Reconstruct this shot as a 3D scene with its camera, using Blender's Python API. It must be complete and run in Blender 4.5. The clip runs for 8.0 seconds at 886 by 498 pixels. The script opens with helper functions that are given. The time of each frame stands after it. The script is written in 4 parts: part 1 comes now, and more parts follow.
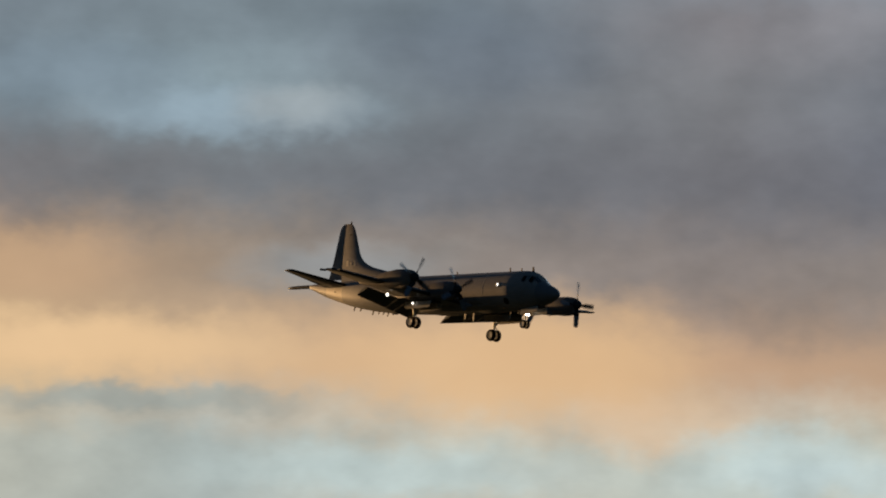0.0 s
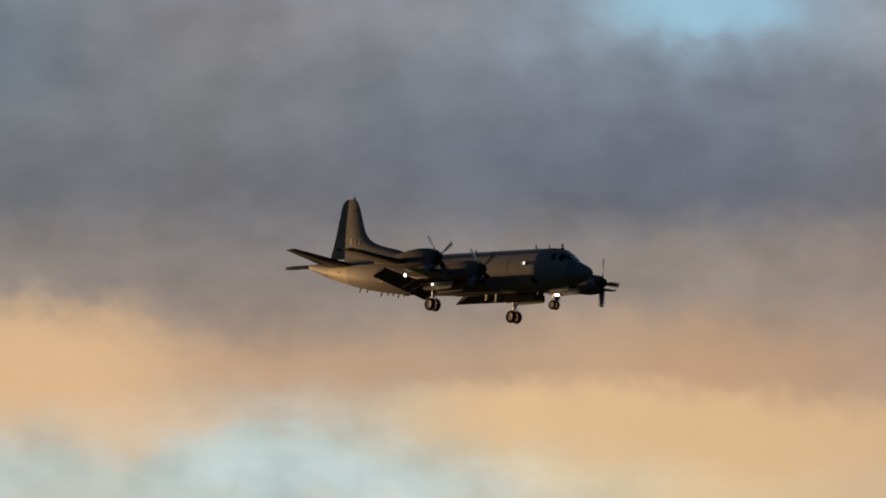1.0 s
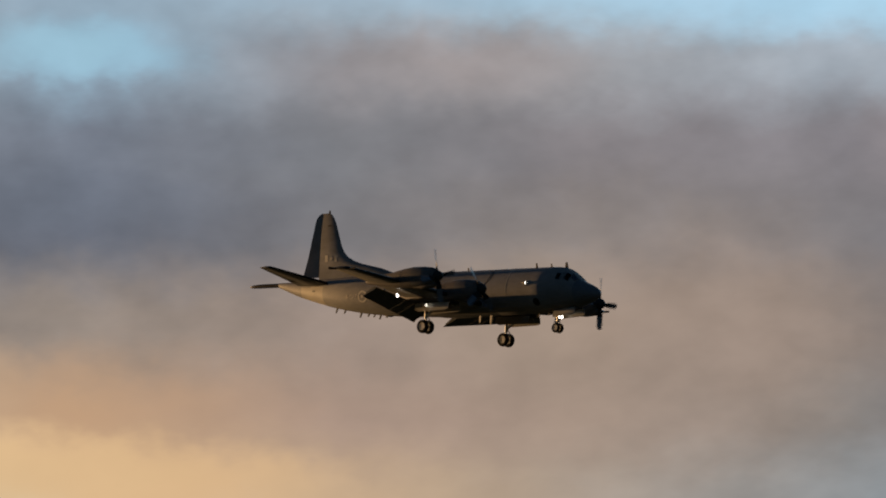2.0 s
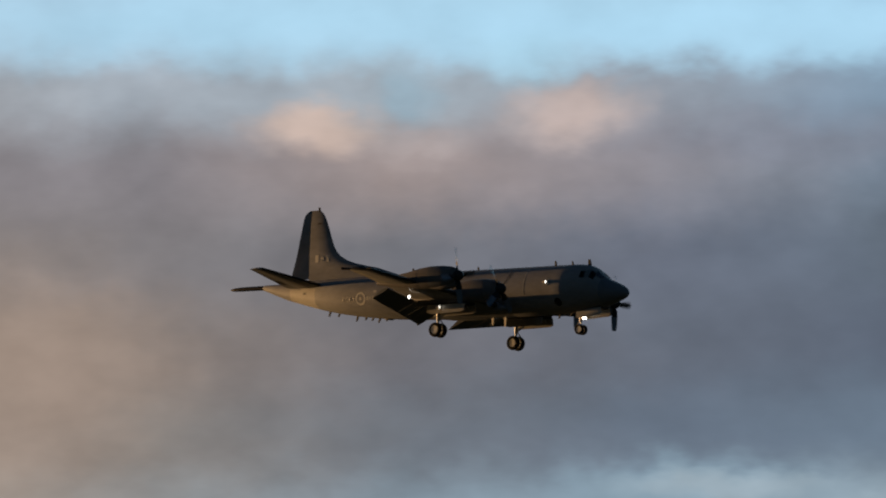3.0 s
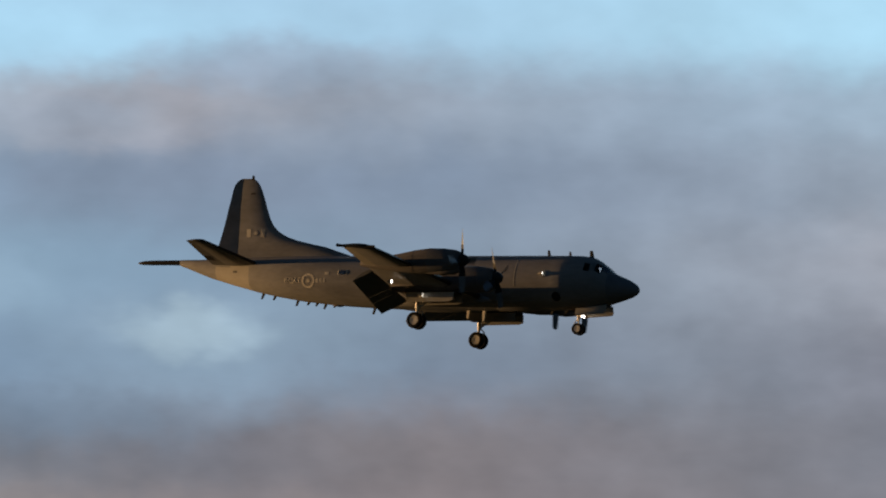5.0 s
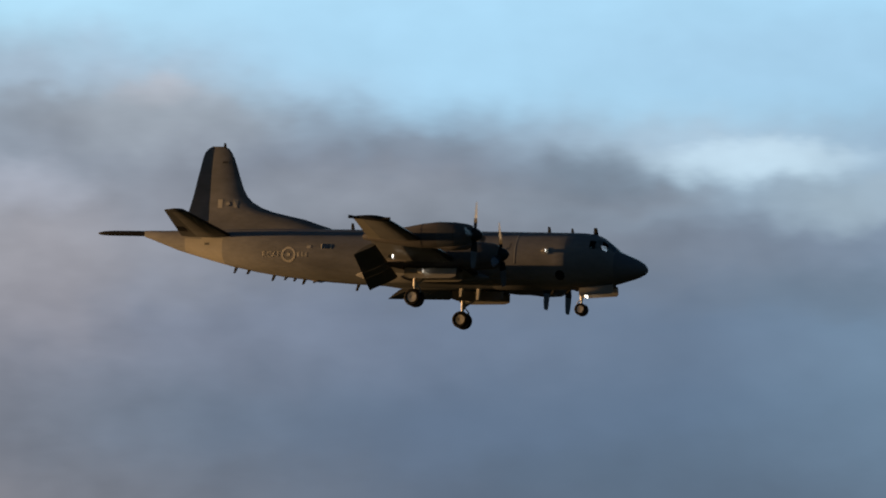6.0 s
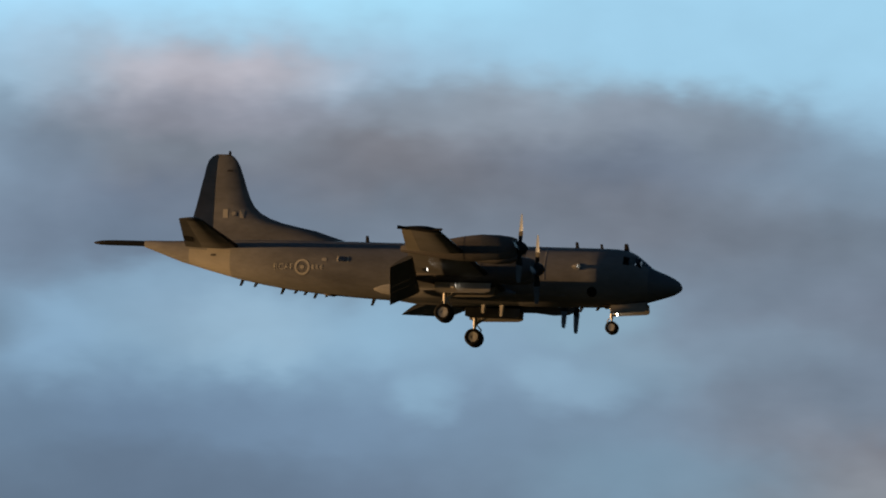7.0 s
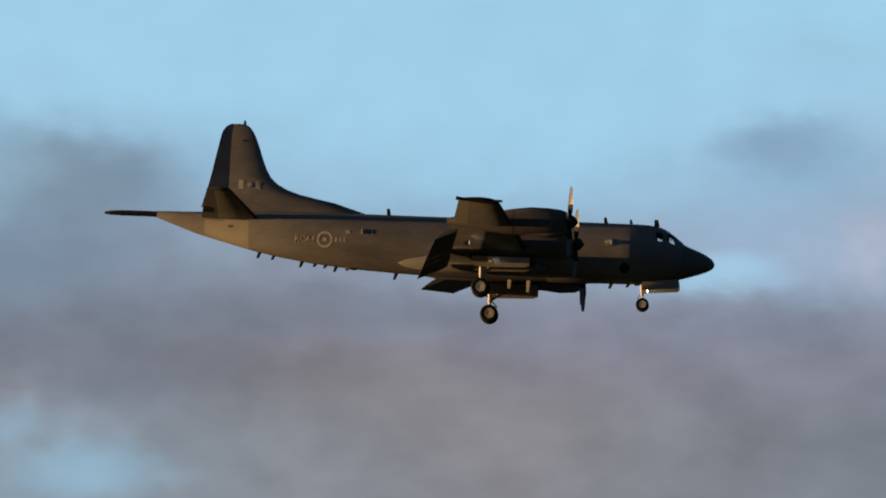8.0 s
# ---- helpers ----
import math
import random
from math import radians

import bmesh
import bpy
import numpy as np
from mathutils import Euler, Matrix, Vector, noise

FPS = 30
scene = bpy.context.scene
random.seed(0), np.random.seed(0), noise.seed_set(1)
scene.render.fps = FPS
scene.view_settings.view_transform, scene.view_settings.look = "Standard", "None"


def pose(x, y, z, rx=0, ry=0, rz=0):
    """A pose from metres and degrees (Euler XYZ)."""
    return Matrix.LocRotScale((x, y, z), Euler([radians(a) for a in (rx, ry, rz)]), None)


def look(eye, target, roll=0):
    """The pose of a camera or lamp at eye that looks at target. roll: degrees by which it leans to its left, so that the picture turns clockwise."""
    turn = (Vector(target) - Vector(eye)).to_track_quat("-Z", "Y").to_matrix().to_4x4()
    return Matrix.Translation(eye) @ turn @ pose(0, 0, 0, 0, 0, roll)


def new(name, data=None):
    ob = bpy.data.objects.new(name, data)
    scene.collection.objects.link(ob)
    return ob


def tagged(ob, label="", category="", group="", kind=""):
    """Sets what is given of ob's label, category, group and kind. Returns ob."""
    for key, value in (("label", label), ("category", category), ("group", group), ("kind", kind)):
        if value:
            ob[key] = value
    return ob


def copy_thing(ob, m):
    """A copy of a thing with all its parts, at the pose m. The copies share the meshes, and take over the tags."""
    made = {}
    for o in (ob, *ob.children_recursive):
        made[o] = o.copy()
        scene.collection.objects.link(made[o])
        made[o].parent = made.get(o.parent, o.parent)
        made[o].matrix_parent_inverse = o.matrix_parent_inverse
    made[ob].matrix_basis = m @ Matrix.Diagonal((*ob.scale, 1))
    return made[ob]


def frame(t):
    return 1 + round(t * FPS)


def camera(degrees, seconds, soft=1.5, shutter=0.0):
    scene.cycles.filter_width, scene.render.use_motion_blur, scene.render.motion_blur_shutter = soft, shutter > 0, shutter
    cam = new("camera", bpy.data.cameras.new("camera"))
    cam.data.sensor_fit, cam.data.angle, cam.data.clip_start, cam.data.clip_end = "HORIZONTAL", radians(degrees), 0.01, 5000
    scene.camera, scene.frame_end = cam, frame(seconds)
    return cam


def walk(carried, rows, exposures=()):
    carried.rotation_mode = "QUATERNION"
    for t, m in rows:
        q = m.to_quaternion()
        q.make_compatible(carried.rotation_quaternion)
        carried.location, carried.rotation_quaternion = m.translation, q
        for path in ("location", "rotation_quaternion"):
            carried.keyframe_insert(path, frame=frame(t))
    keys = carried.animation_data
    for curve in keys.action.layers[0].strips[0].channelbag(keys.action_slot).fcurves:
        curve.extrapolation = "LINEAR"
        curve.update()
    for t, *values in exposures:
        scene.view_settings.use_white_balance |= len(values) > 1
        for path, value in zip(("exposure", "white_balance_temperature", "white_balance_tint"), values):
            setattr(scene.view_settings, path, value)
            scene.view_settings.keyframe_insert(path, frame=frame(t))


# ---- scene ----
# ---- the camera: a hand-held long lens on the ground, turning after the airplane ----
EYE = Vector((0.0, 0.0, 1.7))
FOV = 5.817
cam = camera(FOV, 8.0, soft=1.9, shutter=0.3)
# seconds, bearing (from +y towards +x), elevation, lean, in degrees
AIM = [
    (0.0, -48.848, 6.846, 1.09),
    (0.5, -47.074, 6.824, 0.44),
    (1.0, -45.397, 6.886, 0.16),
    (1.5, -43.448, 7.006, 0.09),
    (1.7, -42.560, 7.084, -0.01),
    (2.8, -37.671, 7.347, -0.66),
    (3.0, -36.641, 7.345, -1.25),
    (3.5, -33.719, 7.316, -1.08),
    (4.0, -30.653, 7.363, -0.53),
    (4.5, -27.877, 7.445, 0.21),
    (4.7, -26.832, 7.459, 0.34),
    (5.8, -19.864, 7.275, 0.36),
    (6.0, -18.418, 7.255, 0.43),
    (6.5, -14.853, 7.246, 0.25),
    (7.0, -11.329, 7.214, 0.28),
    (7.5, -7.714, 7.046, 0.20),
    (8.0, -3.878, 6.783, 0.03),
]


def aim(bearing, elevation, lean):
    a, e = radians(bearing), radians(elevation)
    way = Vector((math.sin(a) * math.cos(e), math.cos(a) * math.cos(e), math.sin(e)))
    return look(EYE, EYE + way * 100, lean)


EXPOSURE = 0.8
walk(cam, [(t, aim(a, e, r)) for t, a, e, r in AIM], exposures=[(0.0, EXPOSURE), (8.0, EXPOSURE)])


def flight(t):
    """The airplane's pose on its approach, t seconds into the clip."""
    u = t - 4.0
    return pose(-303.04 + 67.558 * u + 0.0392 * u * u, 501.21 - 0.045 * u, 75.19 - 3.450 * u + 0.0016 * u * u,
                -0.970 - 0.114 * u - 0.0879 * u * u, 2.473 + 0.050 * u - 0.0192 * u * u, 0.760 - 0.1104 * u + 0.0076 * u * u)


# ---- light: a low evening sun behind the airplane, broken cloud ----
SUN_BEARING, SUN_ELEVATION = -95.9, 2.6
world = bpy.data.worlds.new("evening_sky")
scene.world = world
world.use_nodes = True
sky = world.node_tree.nodes.new("ShaderNodeTexSky")
sky.sky_type, sky.sun_disc = "NISHITA", False
sky.sun_elevation, sky.sun_rotation = radians(SUN_ELEVATION), radians(SUN_BEARING)
world.node_tree.links.new(sky.outputs[0], world.node_tree.nodes["Background"].inputs[0])
world.node_tree.nodes["Background"].inputs[1].default_value = 0.05
sky.ozone_density = 3.0
sun = new("sun", bpy.data.lights.new("sun", "SUN"))
sun.data.energy, sun.data.angle, sun.data.color = 4.3, radians(0.6), (1.0, 0.57, 0.24)
sa, se = radians(SUN_BEARING), radians(SUN_ELEVATION)
SUN_WAY = Vector((math.sin(sa) * math.cos(se), math.cos(sa) * math.cos(se), math.sin(se)))
sun.matrix_world = look(SUN_WAY * 900 + Vector((-300, 490, 75)), Vector((-300, 490, 75)))


# ---- materials ----
def nodes_of(name):
    m = bpy.data.materials.new(name)
    m.use_nodes = True
    return m, m.node_tree.nodes, m.node_tree.links


def srgb(code):
    vals = [int(code[i:i + 2], 16) / 255 for i in (0, 2, 4)]
    return tuple(v / 12.92 if v <= 0.04045 else ((v + 0.055) / 1.055) ** 2.4 for v in vals) + (1.0,)


def surface(name, colour, rough=0.5, metal=0.0, vary=0.25, scale=0.6, fine=9.0, bump=0.0, streak=1.0, gloss=0.08):
    """A worn surface: broad weathering and fine grain in the object's own metres."""
    m, n, l = nodes_of(name)
    b = n["Principled BSDF"]
    co = n.new("ShaderNodeTexCoord")
    mp = n.new("ShaderNodeMapping")
    mp.inputs["Scale"].default_value = (1.0 / streak, 1.0, 1.0)
    l.new(co.outputs["Object"], mp.inputs["Vector"])
    broad, grain = n.new("ShaderNodeTexNoise"), n.new("ShaderNodeTexNoise")
    broad.inputs["Scale"].default_value, broad.inputs["Detail"].default_value = scale, 5.0
    grain.inputs["Scale"].default_value, grain.inputs["Detail"].default_value = fine, 4.0
    l.new(mp.outputs[0], broad.inputs["Vector"])
    l.new(mp.outputs[0], grain.inputs["Vector"])
    add = n.new("ShaderNodeMath")
    add.operation = "MULTIPLY_ADD"
    add.inputs[1].default_value = 0.35
    l.new(grain.outputs["Fac"], add.inputs[0])
    l.new(broad.outputs["Fac"], add.inputs[2])
    ramp = n.new("ShaderNodeMapRange")
    ramp.inputs["From Min"].default_value, ramp.inputs["From Max"].default_value = 0.4, 0.95
    ramp.inputs["To Min"].default_value, ramp.inputs["To Max"].default_value = 1 - vary, 1 + vary
    l.new(add.outputs[0], ramp.inputs["Value"])
    mul = n.new("ShaderNodeVectorMath")
    mul.operation = "SCALE"
    mul.inputs[0].default_value = colour[:3]
    l.new(ramp.outputs[0], mul.inputs["Scale"])
    l.new(mul.outputs[0], b.inputs["Base Color"])
    rr = n.new("ShaderNodeMapRange")
    rr.inputs["To Min"].default_value, rr.inputs["To Max"].default_value = max(0.05, rough - 0.12), min(1.0, rough + 0.12)
    l.new(grain.outputs["Fac"], rr.inputs["Value"])
    l.new(rr.outputs[0], b.inputs["Roughness"])
    b.inputs["Metallic"].default_value = metal
    b.inputs["Specular IOR Level"].default_value = gloss
    if bump:
        bp = n.new("ShaderNodeBump")
        bp.inputs["Strength"].default_value, bp.inputs["Distance"].default_value = bump, 0.02
        l.new(add.outputs[0], bp.inputs["Height"])
        l.new(bp.outputs[0], b.inputs["Normal"])
    return m


def glowing(name, colour, strength):
    m, n, l = nodes_of(name)
    b = n["Principled BSDF"]
    b.inputs["Base Color"].default_value = (*colour, 1)
    b.inputs["Emission Color"].default_value = (*colour, 1)
    b.inputs["Emission Strength"].default_value = strength
    return m


PAINT = surface("grey_airframe_paint", (0.195, 0.197, 0.198), 0.52, vary=0.30, scale=0.7, fine=5.0, bump=0.12, streak=2.5)
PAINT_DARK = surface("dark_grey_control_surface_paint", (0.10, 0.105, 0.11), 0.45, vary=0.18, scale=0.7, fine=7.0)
PAINT_PALE = surface("pale_grey_panel_paint", (0.285, 0.275, 0.245), 0.5, vary=0.14, scale=0.8, fine=8.0)
NACELLE_PAINT = surface("sooty_grey_nacelle_paint", (0.105, 0.10, 0.098), 0.6, vary=0.35, scale=0.9, fine=7.0, streak=4.0)
RADOME = surface("dark_radome_paint", (0.13, 0.14, 0.155), 0.42, vary=0.14, scale=0.8, fine=8.0)
SOOT = surface("burnt_exhaust_metal", (0.05, 0.045, 0.04), 0.6, metal=0.6, vary=0.4, scale=2.0, fine=14.0)
# near-black colour for the shade inside recesses that are modelled solid
RECESS_SHADE = surface("dark_recess_shade", (0.035, 0.03, 0.025), 0.7, vary=0.3, scale=1.5, fine=10.0)
RUBBER = surface("black_tyre_rubber", (0.018, 0.018, 0.018), 0.8, vary=0.25, scale=3.0, fine=25.0)
STEEL = surface("white_gear_enamel", (0.5, 0.49, 0.47), 0.35, metal=0.1, vary=0.2, scale=2.5, fine=18.0)
BLADE_METAL = surface("grey_propeller_blade_metal", (0.13, 0.145, 0.17), 0.4, metal=0.3, vary=0.15, scale=2.0, fine=15.0)
SPINNER_PAINT = surface("black_spinner_paint", (0.03, 0.03, 0.03), 0.4, vary=0.2, scale=2.0, fine=12.0)
BOOT = surface("black_deicing_boot", (0.02, 0.02, 0.02), 0.6, vary=0.2, scale=2.0, fine=10.0)
FADED = surface("faded_marking_paint", (0.36, 0.35, 0.31), 0.55, vary=0.2, scale=2.0, fine=14.0)
MARK = surface("pale_marking_paint", (0.46, 0.44, 0.38), 0.55, vary=0.15, scale=2.0, fine=14.0)
DARKMARK = surface("dark_marking_paint", (0.07, 0.07, 0.07), 0.55, vary=0.15, scale=2.0, fine=14.0)
LAMP = glowing("landing_lamp_glow", (1.0, 0.93, 0.82), 4.0)
CABIN_GLOW = glowing("side_lamp_glow", (1.0, 0.95, 0.86), 2.0)
GLASS, gn, gl = nodes_of("dark_cockpit_glass")
gn["Principled BSDF"].inputs["Base Color"].default_value = (0.02, 0.025, 0.03, 1)
gn["Principled BSDF"].inputs["Roughness"].default_value = 0.05
gn["Principled BSDF"].inputs["IOR"].default_value = 2.1
CLEAR, gn, gl = nodes_of("clear_cockpit_glass")
gn["Principled BSDF"].inputs["Base Color"].default_value = (0.8, 0.85, 0.85, 1)
gn["Principled BSDF"].inputs["Roughness"].default_value = 0.03
gn["Principled BSDF"].inputs["Transmission Weight"].default_value = 1.0
gn["Principled BSDF"].inputs["IOR"].default_value = 1.2
GRASS = surface("dry_airfield_grass", (0.06, 0.062, 0.03), 0.9, vary=0.35, scale=0.01, fine=0.4)


# ---- the sky: a far backdrop of broken evening cloud ----
SKY_ROWS = {}
# cloud and sky colour along the horizon, one row for each elevation in degrees, evenly from bearing -52 to 0
SKY_ROWS[5.5] = "b4b5a9 acb6b3 c3c1b3 bbc4bd cbc9b9 dfc399 c8ab8b a6988b 919496 889aa7 90a6b5 99aab5 a5adb2 a29c99 998f8c 8f8687 898183 848085 808087 717885 616f82 5e6f83 627589 63768c 697c92 778ea3 858a92 8999a7 868b94 88888e 7c818b 7a818d"
SKY_ROWS[6.1] = "d8b98f cfb18f ddb488 c2a184 b79b82 c09d7d a79081 a28f81 87817d 6f757e 667282 6b7b8c 788897 788290 727883 787a84 817b80 7f7f87 7c808b 6e7b8d 63758d 627790 6f88a0 6c849e 7791ab 778ea4 7a7d88 797d89 7e7a7f 85838e 828492 848898"
SKY_ROWS[6.7] = "b7987a a18f7d 8f857e 88807d 8f8680 94887f 9d8c81 a28f80 897e78 717076 646b78 5f6979 637489 677c95 7b93ac 8aa1b7 7b8a9d 828b99 868995 7e8799 718097 697c94 7690a9 88aac4 90b4ce 7e95ab 758192 7b8ea2 8791a2 8b9cb1 9cb3cd 9ea9be"
SKY_ROWS[7.3] = "767476 73777c 6e7177 727277 6e717a 676c78 7a787b 8a817d 7f7b7d 74757c 6b7281 636f7e 6b7b8f 71879f 8aa5bc 859eb5 8597aa 919cab a2a6b1 8e939f 727c8a 778394 7e91a7 6e7e92 738090 717986 738191 7b8ea3 92b4ce 94b8d3 92aec8 9cb3ca"
SKY_ROWS[7.9] = "717f89 8a9ba3 757c83 7b7c80 787e88 747b88 7b7c81 868184 878388 9e918f 8e8b92 758596 7f8a96 78848f 8091a6 8291a6 8393a8 8e9cae 94a0af 8b93a0 889cb0 abc4d8 97b5ce 6f7787 787a83 777d8a 8ba7bf 9fcce7 a2d1ec 9ecbe7 9ec8e3 9fc7e2"
SKY_ROWS[8.4] = "77838c 7a878f 6f7a83 828084 8a8d94 90a8ba 949093 a0a2a7 a0a9b3 a3aeb8 929aa5 839aaf 9aaabb acbdcd a8bacc 999da8 96a3b4 9cafc3 a2b8cb a9bccf a9d2ee a7d3ee 9dc8e3 a4b0bf 9cb7cd 9bc5df a2d1ec a2d1eb 9dcbe5 9dcce7 9ecee9 9fcee8"
SKY_ROWS[8.9] = "7f8c95 808c96 808c97 87919b 8d9ba7 95abbc 9db1c0 aac7da aed2e9 acd1e8 a8cee5 9ec4de 94b7d2 a7d5f4 acd7f2 a6c9e2 a8cce5 acd3ea b3e0f8 b2def7 aedbf7 abd8f4 abdbf8 abddfa aae0fa a5d8f5 a1d3ee a1d1ec 9fcfea 9fcfea 9fcfea 9fcfea"
SKY_ROWS[9.4] = "84919c 85929d 8795a1 8b9aa7 90a2b0 96abba 9cb4c5 a1bdd0 a5c4d9 a6c8de a5c9e1 a3c9e2 a3cae4 a7cfeb a9d3ee aad4f0 acd6f1 add7f1 aedaf4 aedaf5 addaf5 acdaf6 abdaf6 a9daf7 a8daf6 a6d7f3 a4d5f1 a2d3ee a1d1ed a0d1ec a0d0eb a0d0eb"


def sky_material(start, end):
    """The cloud between two bearings; neighbouring stretches share what lies across their seam."""
    m, n, l = nodes_of("evening_cloud")
    for x in list(n):
        n.remove(x)
    out, emit = n.new("ShaderNodeOutputMaterial"), n.new("ShaderNodeEmission")
    l.new(emit.outputs[0], out.inputs[0])
    uv = n.new("ShaderNodeUVMap")            # bearing and elevation in degrees

    def noise_at(scale, detail, rough, stretch=(1, 1, 1), shift=0.0):
        mp, t = n.new("ShaderNodeMapping"), n.new("ShaderNodeTexNoise")
        mp.inputs["Scale"].default_value = stretch
        mp.inputs["Location"].default_value = (shift, shift * 0.7, shift)
        t.inputs["Scale"].default_value, t.inputs["Detail"].default_value, t.inputs["Roughness"].default_value = scale, detail, rough
        l.new(uv.outputs[0], mp.inputs[0])
        l.new(mp.outputs[0], t.inputs["Vector"])
        return t

    def warp(vec, tex, amount):
        sub, mad = n.new("ShaderNodeVectorMath"), n.new("ShaderNodeVectorMath")
        sub.operation, mad.operation = "SUBTRACT", "MULTIPLY_ADD"
        sub.inputs[1].default_value = (0.5, 0.5, 0.5)
        l.new(tex.outputs["Color"], sub.inputs[0])
        l.new(sub.outputs[0], mad.inputs[0])
        mad.inputs[1].default_value = amount
        l.new(vec, mad.inputs[2])
        return mad.outputs[0]

    v = warp(uv.outputs[0], noise_at(1.1, 2.0, 0.5, (0.8, 1.1, 1)), (0.2, 0.12, 0))
    v = warp(v, noise_at(2.6, 5.0, 0.6, (0.9, 1.1, 1), 7.0), (0.4, 0.32, 0))
    v = warp(v, noise_at(8.0, 4.0, 0.6, (1, 1, 1), 11.0), (0.13, 0.11, 0))
    sep = n.new("ShaderNodeSeparateXYZ")
    l.new(v, sep.inputs[0])
    along = n.new("ShaderNodeMapRange")
    along.inputs["From Min"].default_value, along.inputs["From Max"].default_value = -52.0, 0.0
    l.new(sep.outputs[0], along.inputs["Value"])
    last, height = None, None
    for e, codes in SKY_ROWS.items():
        codes = codes.split()
        ramp = n.new("ShaderNodeValToRGB")
        ramp.color_ramp.interpolation = "LINEAR"
        for i, code in enumerate(codes):
            if i == 0:
                el = ramp.color_ramp.elements[0]
            elif i == len(codes) - 1:
                el = ramp.color_ramp.elements[-1]
            else:
                el = ramp.color_ramp.elements.new(i / (len(codes) - 1))
            el.position, el.color = i / (len(codes) - 1), srgb(code)
        l.new(along.outputs[0], ramp.inputs[0])
        if last is None:
            last = ramp.outputs[0]
        else:
            step, mix = n.new("ShaderNodeMapRange"), n.new("ShaderNodeMix")
            step.interpolation_type, mix.data_type = "SMOOTHSTEP", "RGBA"
            step.inputs["From Min"].default_value, step.inputs["From Max"].default_value = height, e
            l.new(sep.outputs[1], step.inputs["Value"])
            l.new(step.outputs[0], mix.inputs[0])
            l.new(last, mix.inputs[6])
            l.new(ramp.outputs[0], mix.inputs[7])
            last = mix.outputs[2]
        height = e
    # single banks, crests and gaps of cloud: bearing, elevation, half width, half height, colour, how dense
    def puff(bearing, elevation, wide, high, code, dense):
        nonlocal last
        if not start - 1.5 * wide - 0.8 < bearing < end + 1.5 * wide + 0.8:
            return
        mp, ln, fall, mix = n.new("ShaderNodeMapping"), n.new("ShaderNodeVectorMath"), n.new("ShaderNodeMapRange"), n.new("ShaderNodeMix")
        mp.inputs["Location"].default_value = (-bearing / wide, -elevation / high, 0)
        mp.inputs["Scale"].default_value = (1 / wide, 1 / high, 0)
        ln.operation, fall.interpolation_type, mix.data_type = "LENGTH", "SMOOTHSTEP", "RGBA"
        fall.inputs["From Min"].default_value, fall.inputs["From Max"].default_value = 0.25, 1.4
        fall.inputs["To Min"].default_value, fall.inputs["To Max"].default_value = dense, 0.0
        l.new(v, mp.inputs[0])
        l.new(mp.outputs[0], ln.inputs[0])
        l.new(ln.outputs["Value"], fall.inputs["Value"])
        l.new(fall.outputs[0], mix.inputs[0])
        l.new(last, mix.inputs[6])
        mix.inputs[7].default_value = srgb(code)
        last = mix.outputs[2]

    puff(-50.31, 7.73, 0.97, 0.19, "98acb9", .8)
    puff(-49.86, 7.76, 0.41, 0.17, "a5a6a3", .4)
    puff(-51.25, 7.99, 0.74, 0.22, "8596a3", .5)
    puff(-48.63, 8.12, 0.93, 0.33, "6c7784", .5)
    puff(-51.55, 6.68, 0.74, 0.26, "cba986", .6)
    puff(-51.21, 6.17, 1.30, 0.22, "e8c498", .9)
    puff(-50.83, 5.81, 1.23, 0.10, "9da49f", .85)
    puff(-48.22, 6.12, 1.11, 0.41, "e1be94", .8)
    puff(-47.47, 5.72, 0.74, 0.22, "e0bc96", .6)
    puff(-49.14, 5.38, 1.30, 0.19, "bbcbca", .8)
    puff(-46.53, 5.51, 0.67, 0.19, "bfd0d0", .7)
    puff(-46.73, 6.44, 0.93, 0.30, "8e8178", .4)
    puff(-49.56, 6.69, 0.67, 0.20, "8f9598", .6)
    puff(-43.58, 8.47, 0.67, 0.22, "98bdd3", .95)
    puff(-44.82, 8.23, 0.26, 0.22, "8d97a5", .5)
    puff(-44.22, 7.52, 1.67, 0.22, "6a717e", .6)
    puff(-48.10, 6.13, 0.74, 0.33, "d9b287", .6)
    puff(-44.59, 5.82, 1.11, 0.22, "e7c08f", .8)
    puff(-43.29, 5.67, 1.11, 0.26, "d9b087", .8)
    puff(-46.08, 5.35, 1.11, 0.15, "bfd2d5", .6)
    puff(-40.95, 8.42, 0.74, 0.30, "9e918d", .5)
    puff(-43.95, 5.68, 1.67, 0.26, "dbb98c", .7)
    puff(-44.43, 6.23, 0.48, 0.37, "c2a487", .5)
    puff(-40.85, 6.79, 0.56, 0.45, "a59282", .5)
    puff(-36.92, 8.84, 3.34, 0.30, "add5ec", .8)
    puff(-37.46, 8.14, 0.41, 0.19, "d0b8ab", .8)
    puff(-36.79, 8.00, 0.41, 0.13, "b2a7a6", .6)
    puff(-35.78, 8.22, 0.48, 0.22, "c9b5ae", .8)
    puff(-36.86, 8.34, 0.22, 0.19, "99b7c9", .6)
    puff(-38.62, 8.39, 0.56, 0.19, "9ea7b1", .5)
    puff(-39.36, 6.62, 0.93, 0.74, "a28f82", .6)
    puff(-34.94, 5.75, 0.93, 0.19, "8ba4b4", .8)
    puff(-34.39, 8.74, 2.23, 0.26, "b1dcf5", .8)
    puff(-36.08, 8.58, 0.37, 0.19, "aed8ee", .6)
    puff(-34.02, 8.03, 1.30, 0.22, "898e9d", .5)
    puff(-32.89, 8.49, 0.48, 0.22, "8ba7be", .6)
    puff(-33.01, 8.09, 0.37, 0.22, "87a0b9", .5)
    puff(-32.34, 7.85, 0.26, 0.37, "97b7d0", .45)
    puff(-31.28, 8.16, 0.56, 0.22, "a8a9ae", .4)
